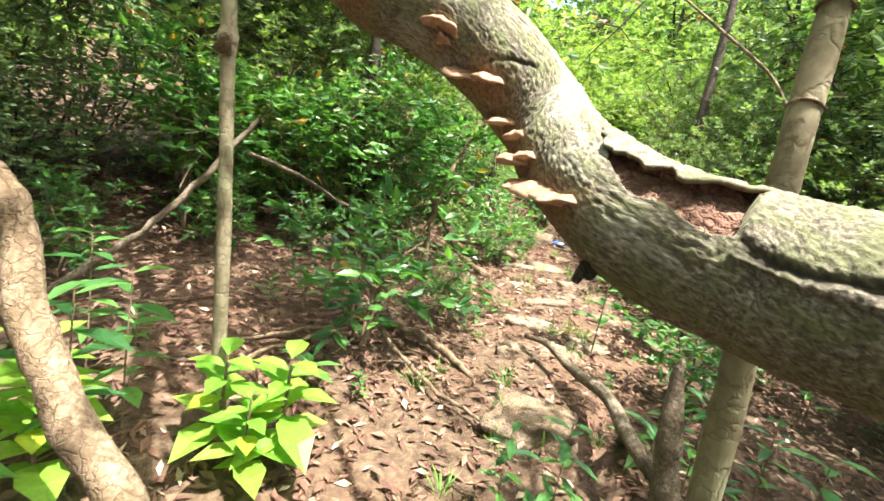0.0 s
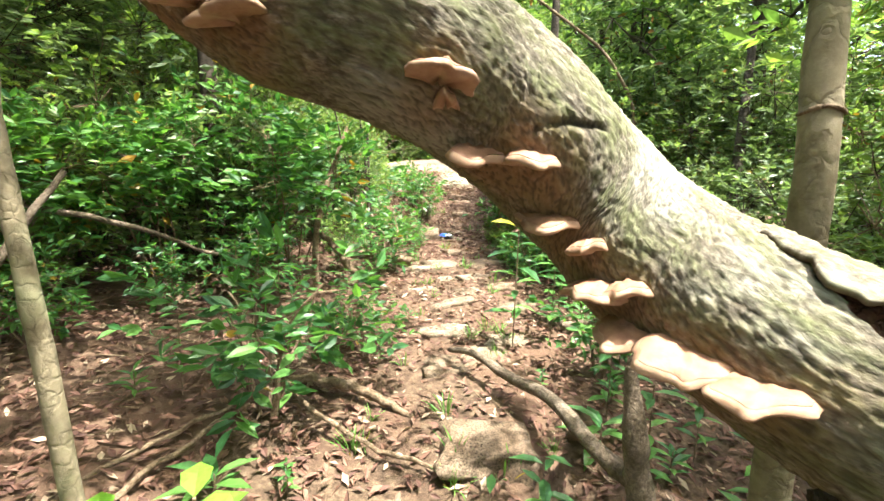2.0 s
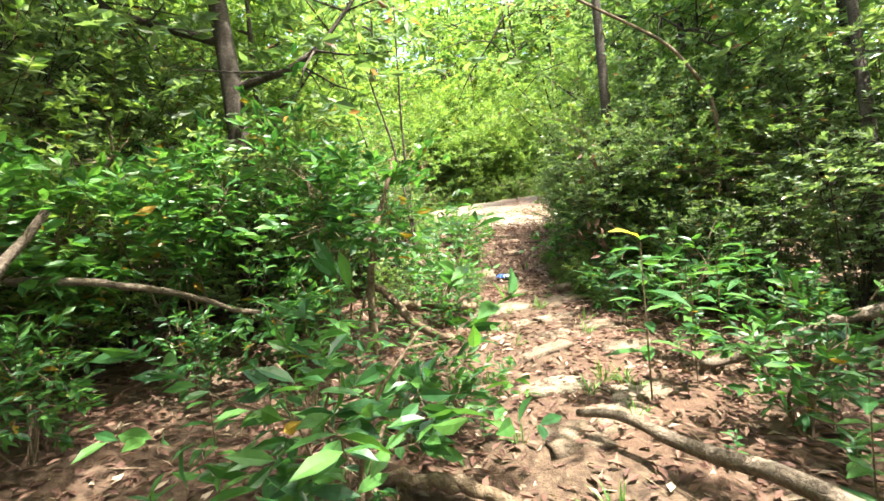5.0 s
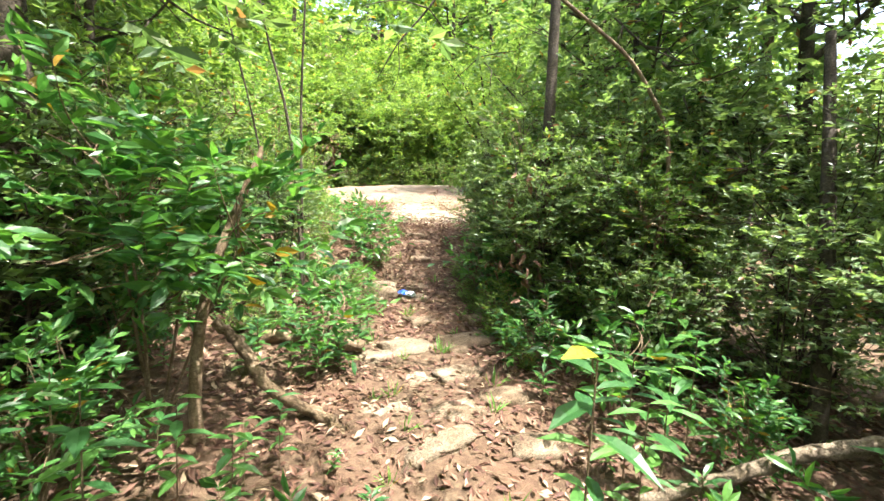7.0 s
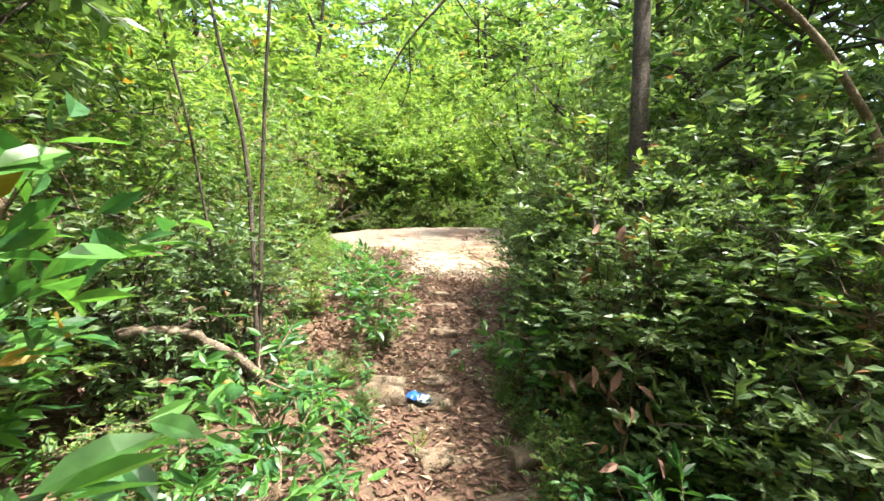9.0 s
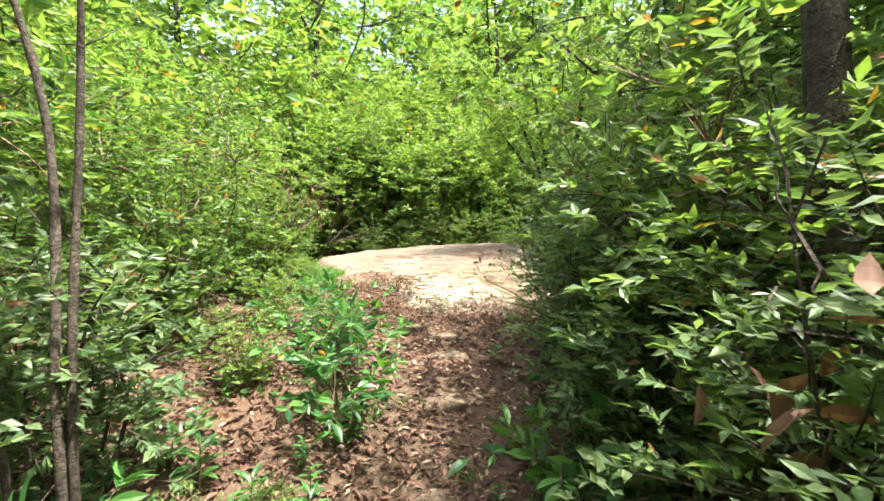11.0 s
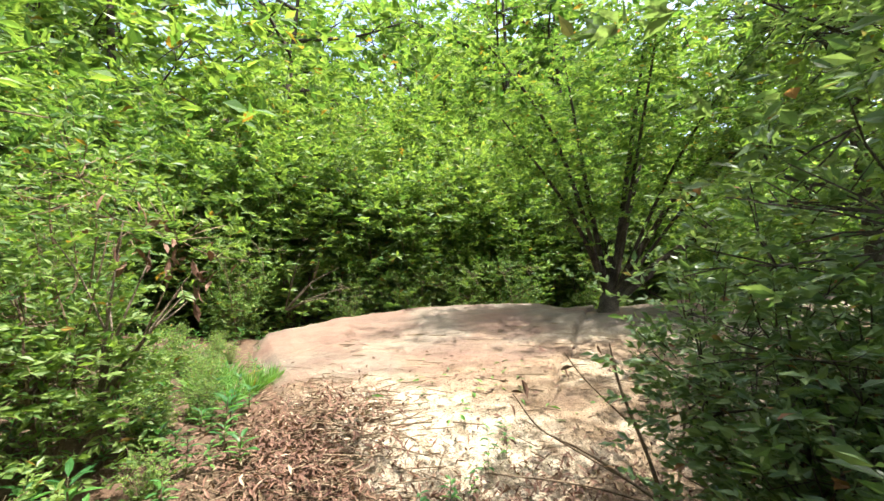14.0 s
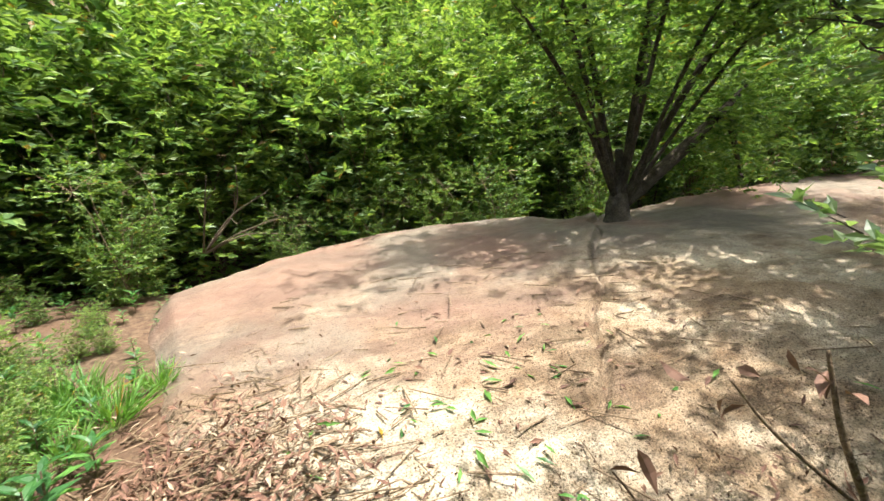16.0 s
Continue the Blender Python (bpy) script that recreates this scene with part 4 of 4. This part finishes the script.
bag = Bag()
leaves(bag, np.array([(0.0, 0.0, 0.76)]), np.array([(-0.8, 0.2, 0.35)]), 0.2, 0.055, True, np.array([(0.2, -0.5, 1.0)]), 0.2)
part("yellow_leaf", bag.mesh("yellow_leaf", LEAF_OLD), tall, "bright yellow dying leaf")
for x, y, s in ((-0.5, 1.4, 1.4), (-0.64, 1.5, 1.2), (-0.42, 1.54, 1.3), (-1.05, 1.2, 1.2), (-1.2, 1.4, 1.2)):
    put(herb[3], x, y, s, group="bright plants in sun")
for i in range(80):
    put(herb[int(rng.integers(1, 3))], rng.uniform(0.4, 2.2), rng.uniform(9.9, 14.6), rng.uniform(0.6, 1.2), group="low plants beside the rock")
for x, y, k in ((2.42, 5.35, 0.5), (2.5, 5.75, 0.45), (2.35, 5.05, 0.4), (2.6, 6.15, 0.5), (2.7, 6.6, 0.45), (2.3, 4.75, 0.4), (1.5, 6.5, 0.4), (1.45, 7.0, 0.45), (2.95, 7.3, 0.4)):
    put(fresh[0], x, y, k, group="low bright shrubs at the path edge", label="low light green shrub at the path edge")
for x, y, k in ((1.75, 10.9, 0.5), (1.55, 10.4, 0.6), (1.72, 11.3, 0.5), (1.65, 11.8, 0.5), (1.4, 12.2, 0.55), (1.2, 10.8, 0.6), (1.55, 12.6, 0.45), (1.3, 11.5, 0.6), (1.0, 12.0, 0.6), (1.7, 9.95, 0.5), (1.5, 13.1, 0.4)):
    put(fresh[0], x, y, k, group="sunlit shrubs left of the rock", label="low light green shrub beside the rock")
for x, y, k in ((3.5, 9.78, 0.42), (3.68, 9.9, 0.36), (3.35, 9.65, 0.34), (2.6, 9.75, 0.4)):
    put(herb[4], x, y, k, group="plants at the foot of the rock", label="fresh green broad-leaved plant at the foot of the rock", z=rock_at(x, y) - 0.03)
for x, y, k in ((1.8, 11.75, 0.8), (1.9, 11.2, 0.7), (1.7, 11.45, 0.9)):
    put(tuft[0], x, y, k)
for i in range(75):
    y = rng.uniform(4.9, 8.0)
    x = float(path_x(y)) - 0.5 - 1.7 * rng.random() ** 1.3
    put(herb[int(rng.integers(1, 3))], x, y, rng.uniform(0.9, 1.5), group="low plants on the forest floor")
for i in range(45):
    put(herb[int(rng.integers(1, 3))], rng.uniform(0.7, 2.1), rng.uniform(8.6, 10.9), rng.uniform(0.9, 1.5), group="low plants beside the rock")
put(tuft[0], 2.0, 11.5, 1.0)
put(tuft[0], 2.15, 11.9, 0.7)
for i in range(40):
    y = rng.uniform(1.5, 8)
    put(tuft[1], float(path_x(y)) + rng.uniform(-0.55, 0.6), y, rng.uniform(0.5, 1.0), group="small grass tufts on the path")

# ---- thickets: left, right and beyond the rock ----
for x, y, k, s in ((-0.6, 5.6, 1, 0.8), (0.1, 6.6, 0, 1.0), (-1.2, 6.2, 1, 1.0), (-2.6, 5.0, 2, 0.9), (-3.2, 3.4, 2, 0.9), (-3.4, 1.8, 1, 1.0), (-1.9, 5.0, 1, 0.9), (0.6, 7.2, 0, 1.0), (-0.3, 7.6, 1, 1.0), (-1.5, 7.6, 2, 0.8), (-3.0, 6.5, 2, 1.0), (-4.0, 5.0, 2, 1.1), (1.1, 6.8, 0, 0.6), (-2.7, 2.6, 1, 0.8), (-2.0, 4.1, 1, 0.9), (-1.0, 5.0, 0, 1.1), (-0.5, 6.2, 1, 0.9), (-2.2, 6.4, 2, 1.0), (0.3, 5.7, 0, 0.9)):
    put(fresh[k] if rng.random() < 0.35 else small[k], x, y, s, group="left thicket")
for x, y, k, s in ((3.35, 5.3, 1, 1.0), (3.2, 6.2, 0, 1.0), (3.9, 6.3, 2, 0.9), (4.0, 4.9, 2, 0.8), (3.7, 7.3, 1, 0.9), (4.4, 7.5, 2, 0.9), (3.7, 3.6, 1, 0.9), (4.6, 3.9, 2, 0.9), (3.4, 2.5, 1, 0.9), (4.4, 2.4, 2, 0.9), (2.9, 1.4, 1, 0.8), (3.9, 1.0, 2, 0.9), (5.2, 5.4, 2, 1.0), (4.2, 8.3, 1, 0.8), (4.35, 8.35, 0, 1.0), (3.9, 7.8, 0, 1.0), (3.1, 4.95, 0, 1.0), (3.05, 5.4, 1, 0.8), (3.1, 6.0, 0, 1.0), (5.0, 6.8, 2, 1.0), (5.6, 8.4, 1, 0.9), (6.6, 9.0, 1, 0.9), (5.6, 4.1, 2, 1.0), (6.2, 6.2, 2, 1.0), (6.2, 2.4, 2, 1.0), (5.4, 0.8, 2, 0.9), (6.9, 7.6, 2, 0.9), (3.4, 5.8, 2, 0.85), (3.65, 6.6, 2, 0.85), (3.15, 5.0, 1, 0.8), (3.25, 6.75, 1, 0.8), (3.1, 4.3, 0, 0.8), (2.95, 5.25, 2, 0.7), (4.35, 8.6, 1, 0.95), (4.4, 5.3, 2, 1.0)):
    put(small[k] if rng.random() < 0.6 or y > 6.9 else fresh[k], x, y, s, group="right thicket")
for x, y, k, s in ((1.2, 8.2, 0, 1.0), (0.6, 8.8, 1, 0.9), (1.35, 9.2, 0, 1.0), (1.2, 10.2, 1, 0.8), (0.3, 10.0, 1, 1.1), (1.3, 11.2, 0, 0.9), (0.6, 11.6, 1, 1.0), (-0.5, 9.4, 2, 0.9), (-0.8, 11.2, 2, 1.0), (1.2, 12.3, 0, 0.8), (0.2, 12.8, 1, 0.9), (1.55, 10.7, 0, 0.5), (1.75, 11.0, 0, 0.5), (1.6, 11.6, 0, 0.55), (1.0, 13.6, 0, 0.5), (1.5, 13.3, 0, 0.4), (0.6, 14.2, 0, 0.6), (1.7, 12.7, 0, 0.4), (1.5, 14.0, 0, 0.5)):
    put(fresh[k], x, y, s, group="sunlit shrubs left of the rock")
for x, y, k, s in ((1.2, 15.6, 0, 1.0), (2.4, 16.0, 1, 0.9), (4.0, 16.0, 0, 1.1), (5.2, 15.8, 1, 0.9), (-0.3, 14.8, 0, 1.1), (-1.6, 13.4, 1, 0.9), (6.5, 16.0, 1, 1.0), (8.0, 16.5, 0, 1.2), (3.2, 17.2, 1, 1.1), (9.5, 16.5, 1, 1.0), (-2.4, 15.5, 1, 1.1), (0.8, 17.2, 1, 1.2), (11.5, 17.0, 1, 1.1), (13.5, 17.5, 1, 1.2), (5.0, 18.0, 1, 1.3), (7.4, 18.2, 1, 1.3)):
    put(gold[k], x, y, s, group="thicket behind the rock")
for x, y, k, s in ((3.4, 16.6, 2, 1.3), (0.2, 16.2, 2, 1.3), (6.0, 16.8, 2, 1.3), (8.8, 15.8, 2, 1.2), (-1.2, 15.0, 2, 1.2), (5.0, 16.9, 1, 1.5), (10.6, 15.8, 2, 1.3)):
    put(small[k], x, y, s, group="thicket behind the rock")
for x, y, s in ((3.2, 14.75, 0.5), (4.4, 14.95, 0.6), (5.4, 14.9, 0.7), (1.6, 14.1, 0.7), (6.2, 14.6, 0.7), (8.2, 14.6, 0.8)):
    put(fresh[1], x, y, s, group="thicket behind the rock")

for x, y, k, s in ((10.8, 14.9, 0, 0.9), (12.6, 14.6, 0, 1.0), (14.4, 14.2, 0, 1.0), (16.2, 13.4, 0, 1.0), (17.6, 12.2, 0, 1.0)):
    put(gold[k], x, y, s, group="thicket behind the rock", z=2.3)

# ---- trees ----
# (8.3, 10.3), (7.2, 9.1), (10, 11), (6.3, 8.3), (-0.95, 5.3): added to cast shade
for x, y, k, s in ((-2.2, 1.2, 0, 0.9), (-3.2, 2.8, 2, 1.0), (-2.6, 4.6, 1, 0.95), (-1.4, 8.4, 0, 1.0), (-3.5, 7.5, 1, 1.0), (2.7, 0.8, 0, 1.0), (-0.95, 5.3, 2, 1.15), (4.7, 6.0, 0, 1.1), (-1.0, 7.0, 0, 0.9), (8.3, 10.3, 2, 1.0), (7.2, 9.1, 0, 1.0), (10.0, 11.0, 1, 1.0), (6.3, 8.3, 2, 0.8), (5.2, 4.4, 2, 1.0), (5.2, 2.2, 0, 1.0), (3.9, -0.4, 2, 1.0), (5.2, 7.4, 2, 0.9), (6.4, 5.6, 1, 1.0), (2.2, -2.0, 1, 1.0), (-1.6, -2.2, 1, 1.0), (0.3, -3.6, 2, 1.0), (-4.2, -0.6, 2, 1.0), (5.8, -0.6, 1, 1.0), (-5.0, 4.0, 1, 1.1), (-3.0, 10.5, 1, 0.9), (-5, 9, 2, 1.0), (7.4, 8.0, 0, 0.8)):
    put(wood[k], x, y, s, group="forest trees")
for x, y, k, s in ((1.8, 18.5, 0, 1.1), (5.8, 24.0, 1, 1.0), (8.6, 19.0, 0, 1.1), (-1.2, 17.6, 1, 1.0), (10.2, 18.6, 1, 1.1), (-4.0, 15.6, 0, 1.1), (13.2, 19.2, 0, 1.2), (-3.6, 20.0, 1, 1.2), (15.6, 16.6, 1, 1.0), (-6.4, 17.5, 1, 1.2), (-5.6, 12.6, 0, 1.0)):
    put(far[k], x, y, s, group="trees on the hillside")
for i in range(45):
    a = rng.uniform(-1.4, 1.4)
    r = rng.uniform(22, 50)
    x, y = 3 + r * math.sin(a), 1 + r * math.cos(a)
    put(far[int(rng.integers(2))], x, y, rng.uniform(0.9, 1.4), group="trees on the hillside")
for i in range(22):
    a = rng.uniform(1.2, 5.1)
    r = rng.uniform(8, 18)
    x, y = 1 + r * math.sin(a), 2 + r * math.cos(a)
    if abs(x - 2) > 7.5 or y < -6:
        put(far[int(rng.integers(2))], x, y, rng.uniform(0.8, 1.1), group="trees behind the start")
for i in range(80):
    a, r = rng.uniform(-2.2, 2.2), rng.uniform(8.5, 26)
    x, y = 1.5 + r * math.sin(a), 4 + r * math.cos(a)
    if not (-4 < x < 17 and 8.5 < y < 16) and not (-4 < x < 6.8 and y < 9):
        put(scrub[int(rng.integers(2))], x, y, rng.uniform(0.7, 1.2), group="scrub on the slopes")
for ob in templates:
    if ob not in used:
        for o in (*ob.children_recursive, ob):
            bpy.data.objects.remove(o)

# ---- thin stems and dark trunks seen from the path ----
for pts, mat in (([(0.8, 6.7, 0.65, 0.018), (0.76, 6.65, 1.47, 0.016), (0.65, 6.8, 2.5, 0.014), (0.42, 6.8, 3.4, 0.011), (0.2, 6.8, 4.5, 0.008)], BARK_DARK), ([(0.83, 6.72, 0.65, 0.017), (0.79, 6.68, 1.5, 0.015), (0.77, 6.75, 2.6, 0.013), (0.78, 6.69, 3.6, 0.01), (0.82, 6.7, 4.8, 0.007)], BARK_DARK), ([(0.62, 6.75, 0.7, 0.012), (0.5, 6.8, 1.6, 0.011), (0.3, 6.85, 2.6, 0.009), (0.12, 6.78, 3.3, 0.008), (-0.1, 6.8, 4.3, 0.005)], BARK_DARK),
                 ([(0.0, 4.35, 0.4, 0.035), (-0.02, 4.4, 0.8, 0.03), (0.05, 4.5, 1.3, 0.025), (0.3, 4.7, 2.0, 0.015)], BARK_BROWN), ([(3.6, 3.35, 0.3, 0.06), (3.75, 3.45, 0.9, 0.055), (3.95, 3.6, 1.7, 0.05), (4.3, 3.9, 3.2, 0.035)], BARK_DARK), ([(3.4, 4.65, 0.4, 0.024), (3.53, 4.62, 1.65, 0.02), (3.54, 4.6, 2.04, 0.019), (3.48, 4.6, 2.42, 0.018), (3.36, 4.66, 2.69, 0.018), (3.12, 4.78, 3.05, 0.016), (2.62, 5.03, 3.47, 0.014), (2.1, 5.3, 3.9, 0.008)], BARK_BROWN),
                 ([(3.0, 5.55, 0.5, 0.065), (3.0, 5.58, 1.6, 0.06), (3.03, 5.63, 2.95, 0.055), (3.08, 5.75, 4.6, 0.04)], BARK_DARK)):
    pole("thin_trunk", "thin upright stem rising through the thicket", pts, mat, 10, 0.004)

# ---- the spreading tree behind the rock ----
spread = pole("spreading_tree", "dark low-forking tree with arching limbs behind the rock", [(6.85, 12.9, 1.9, 0.19), (6.95, 12.95, 2.3, 0.15), (7.03, 13.0, 2.6, 0.1), (7.06, 13.0, 3.1, 0.04)], BARK_DARK, 14, 0.02)
crown, twigs = Bag(), Bag()
ends = []
# the last three limbs are added, mostly out of view, to shade the rock
for tip, mid, r in (((6.0, 12.6, 6.0), (6.6, 12.9, 4.0), 0.045), ((8.2, 13.2, 5.6), (7.4, 13.0, 3.7), 0.06), ((9.6, 13.0, 4.0), (8.3, 12.9, 3.2), 0.1), ((5.0, 12.6, 4.9), (6.2, 12.8, 3.7), 0.04), ((7.0, 12.0, 6.4), (7.1, 12.6, 4.4), 0.05), ((4.4, 12.0, 5.7), (5.8, 12.5, 4.6), 0.035), ((10.0, 13.4, 2.7), (9.4, 13.2, 3.5), 0.08), ((9.0, 11.4, 5.4), (8.0, 12.4, 4.2), 0.05), ((6.2, 10.9, 6.1), (6.8, 12.0, 4.7), 0.028), ((7.7, 10.8, 5.8), (7.5, 12.0, 4.5), 0.028), ((8.9, 10.4, 5.3), (8.2, 11.9, 4.4), 0.028)):
    start = (7.03, 13.0, 2.38) if tip[2] > 3 else (8.7, 12.95, 3.45)
    l = smooth_line([(*start, r), (*mid, r * 0.8), (*tip, r * 0.25)], 8)
    tube(twigs, l[:, :3], l[:, 3], 7, 0.06)
    ends += list(l[7:, :3])
for i in range(2100):
    e = ends[rng.integers(len(ends))] + unit(1)[0] * (0.9, 0.9, 0.5) * rng.random()
    w = unit(1)[0] * (1, 1, 0.35)
    sprays(twigs, crown, [e], [w], 0.26, 14, 0.1, 0.036, "far")
part("limb_frame", twigs.mesh("limb_frame", BARK_DARK, True), spread)
part("crown", crown.mesh("crown", LEAF_YELLOW), spread)

# ---- leaf litter and twigs ----
def scatter(n, xs, ys, keep):
    p = np.stack([rng.uniform(*xs, n), rng.uniform(*ys, n)], 1)
    p = p[keep(p[:, 0], p[:, 1])]
    return p


def litter(name, label, p, z, length, width, mat, tilt=0.3):
    bag = Bag()
    n = len(p)
    at = np.column_stack([p, z + rng.uniform(0.004, 0.03, n)])
    a = rng.uniform(0, 6.28, n)
    ways = np.stack([np.cos(a), np.sin(a), tilt * rng.standard_normal(n)], 1)
    leaves(bag, at, ways, length, width, "far" if n > 9000 else False, np.array((0, 0, 1.0)) + 0.35 * rng.standard_normal((n, 3)))
    tagged(part(name, bag.mesh(name, mat)), label, "leaf litter", kind="stuff")


p = scatter(62000, (-4, 5), (0.5, 9.6), lambda x, y: rng.random(len(x)) < np.where(abs(x - path_x(y)) < 0.55, np.where(y > 5.6, 0.95, 0.5), 0.85))
litter("leaf_litter", "dry brown fallen leaves covering the forest floor", p, ground_z(p[:, 0], p[:, 1]), 0.07, 0.03, LEAF_DRY)
p = np.column_stack([rng.normal(2.45, 0.3, 3600), rng.normal(10.25, 0.5, 3600)])
p = np.vstack([p, np.column_stack([rng.normal(3.6, 0.6, 1600), rng.normal(9.5, 0.22, 1600)])])
litter("dry_debris", "heap of dry brown leaves at the rock edge", p, np.maximum(ground_z(p[:, 0], p[:, 1]), rock_surface(p[:, 0], p[:, 1])) + rng.uniform(0, 0.06, len(p)), 0.062, 0.018, LEAF_DRY, 0.7)
p = np.column_stack([rng.normal(3.9, 0.55, 170), rng.normal(10.75, 0.4, 170)])
litter("fallen_green_leaves", "green and brown leaves fallen on the granite", p[:70], rock_surface(p[:70, 0], p[:70, 1]), 0.1, 0.026, LEAF_BROAD, 0.1)
litter("fallen_dry_leaves", "dry leaves fallen on the granite", p[70:], rock_surface(p[70:, 0], p[70:, 1]), 0.08, 0.026, LEAF_DRY, 0.1)

bag = Bag()
for i in range(1300):
    if i < 780:
        x, y = rng.normal(2.55, 0.33), rng.normal(10.2, 0.5)
    elif i < 960:
        x, y = rng.uniform(2.6, 6.0), rng.uniform(9.9, 12.6)
    else:
        x, y = rng.uniform(-2.5, 4), rng.uniform(0.8, 9)
    z = max(floor_at(x, y), rock_at(x, y)) + 0.012
    a, s = rng.uniform(0, 6.28), rng.uniform(0.03, 0.16)
    q = np.array((math.cos(a) * s, math.sin(a) * s, 0.0))
    lift = rng.uniform(0, 0.5) * s if i < 780 else 0.003
    tube(bag, np.array([(x, y, z), (x + q[0], y + q[1], z + lift / 2), (x + 2 * q[0], y + 2 * q[1], z + lift)]), rng.uniform(0.002, 0.005), 4)
tagged(part("twig_litter", bag.mesh("twig_litter", BARK_BROWN)), "small dry twigs scattered on soil and rock", "twigs", kind="stuff")

bag = Bag()
n = 7000
px, py = rng.normal(4.2, 1.1, n), rng.normal(10.6, 0.8, n)
ok = (px > 2.6) & (py > 9.5) & (py < 13)
at = np.column_stack([px, py, rock_surface(px, py)])[ok]
tet = np.array([(1, 0, -0.3), (-0.6, 0.8, -0.3), (-0.5, -0.9, -0.3), (0, 0, 0.7)])
size = rng.uniform(0.003, 0.009, len(at))
turn = rng.uniform(0, 6.28, len(at))
cs, sn = np.cos(turn)[:, None], np.sin(turn)[:, None]
shape = np.stack([tet[:, 0] * cs - tet[:, 1] * sn, tet[:, 0] * sn + tet[:, 1] * cs, np.broadcast_to(tet[:, 2], (len(at), 4))], -1) * size[:, None, None]
bag.add((at[:, None] + shape).reshape(-1, 3), (np.array([(0, 1, 3), (1, 2, 3), (2, 0, 3), (0, 2, 1)])[None] + 4 * np.arange(len(at))[:, None, None]).reshape(-1, 3))
tagged(part("rock_grit", bag.mesh("rock_grit", SOIL)), "coarse grit and crumbs strewn over the granite", "gravel", kind="stuff")

# bare twiggy shrub beside the rock
bare = tagged(new("dead_shrub"), "half-dead shrub with bare twigs and curled brown leaves", "shrub")
for pts in ([(4.3, 9.2, 1.3, 0.014), (4.25, 9.35, 1.7, 0.012), (4.15, 9.4, 2.0, 0.009), (4.1, 9.42, 2.25, 0.005)], [(4.3, 9.25, 1.4, 0.01), (4.0, 9.5, 1.62, 0.008), (3.75, 9.6, 1.75, 0.005), (3.6, 9.65, 1.95, 0.003)], [(4.28, 9.25, 1.4, 0.009), (3.9, 9.4, 1.5, 0.007), (3.4, 9.6, 1.55, 0.004)],
            [(4.3, 9.25, 1.42, 0.008), (4.0, 9.7, 1.6, 0.006), (3.8, 9.95, 1.72, 0.003)], [(4.2, 9.38, 1.8, 0.007), (3.95, 9.45, 2.05, 0.005), (3.85, 9.5, 2.2, 0.003)], [(4.3, 9.2, 1.35, 0.01), (4.5, 9.3, 1.8, 0.008), (4.6, 9.35, 2.1, 0.004)]):
    add_twigs(bare, [pts], BARK_BROWN)
n = 16
at = np.array([(4.1, 9.42, 2.2), (3.85, 9.5, 2.18), (3.6, 9.65, 1.93), (4.6, 9.35, 2.08)])[rng.integers(4, size=n)] + 0.05 * rng.standard_normal((n, 3))
for p, w in zip(at, unit(n) + (0, 0, -0.5)):
    bag = Bag()
    leaves(bag, p[None], w[None], 0.09, 0.04, True, None, 2.0)
    part("dry_leaf", bag.mesh("dry_leaf", LEAF_DRY), bare, "curled brown dead leaf")

# dead branches and browned leaves in the thickets
for name, label, root, tips, brown in (("dead_branch", "pale leafless dead branch in the thicket", (2.2, 14.9, 2.2), ((3.2, 14.4, 2.6), (3.0, 14.3, 2.9), (2.7, 14.3, 3.2), (3.3, 14.4, 2.35), (2.4, 14.2, 3.1)), 0),
                                       ("dead_branch", "dead branch with browned hanging leaves", (1.35, 10.3, 1.9), ((1.6, 10.1, 2.7), (1.75, 10.2, 2.5), (1.5, 10.0, 2.9), (1.8, 10.3, 2.7)), 12),
                                       ("dead_branch", "dead branch with browned hanging leaves", (2.85, 5.4, 0.9), ((2.5, 5.1, 2.05), (2.5, 5.3, 1.72), (2.42, 5.1, 1.3), (2.45, 5.0, 1.05), (2.5, 5.5, 1.2)), 10)):
    dead = tagged(new(name), label, "branch")
    for tip in tips:
        mid = (np.array(root) * 0.5 + np.array(tip) * 0.5) + rng.standard_normal(3) * 0.07
        add_twigs(dead, [[(*root, 0.014), (*mid, 0.009), (*tip, 0.003)]], WOOD_DRY)
        fork = mid + (np.array(tip) - mid) * 0.6 + rng.standard_normal(3) * 0.16
        add_twigs(dead, [[(*mid, 0.007), (*((mid + fork) / 2 + rng.standard_normal(3) * 0.03), 0.005), (*fork, 0.002)]], WOOD_DRY)
        for _ in range(brown):
            bag = Bag()
            p = np.array(tip) + rng.standard_normal(3) * 0.09
            leaves(bag, p[None], unit(1) + (0, 0, -0.8), 0.11, 0.045, True, None, 1.0)
            part("dry_leaf", bag.mesh("dry_leaf", LEAF_DRY), dead, "browned dead leaf")

# thin overhead twigs hanging into view over the path
hang = tagged(new("overhanging_branch"), "thin dark twiggy branch hanging over the path", "branch")
add_twigs(hang, [[(2.4, 6.6, 4.4, 0.016), (2.1, 6.7, 3.9, 0.012), (1.8, 6.8, 3.5, 0.008), (1.6, 6.9, 3.1, 0.004)], [(2.1, 6.7, 3.9, 0.009), (1.7, 6.6, 3.85, 0.006), (1.3, 6.6, 3.7, 0.003)], [(1.8, 6.8, 3.5, 0.006), (1.85, 6.9, 3.2, 0.004), (1.75, 6.95, 2.9, 0.002)], [(2.1, 6.7, 3.9, 0.009), (2.5, 6.9, 3.75, 0.006), (3.1, 7.0, 3.7, 0.003)]], BARK_DARK)
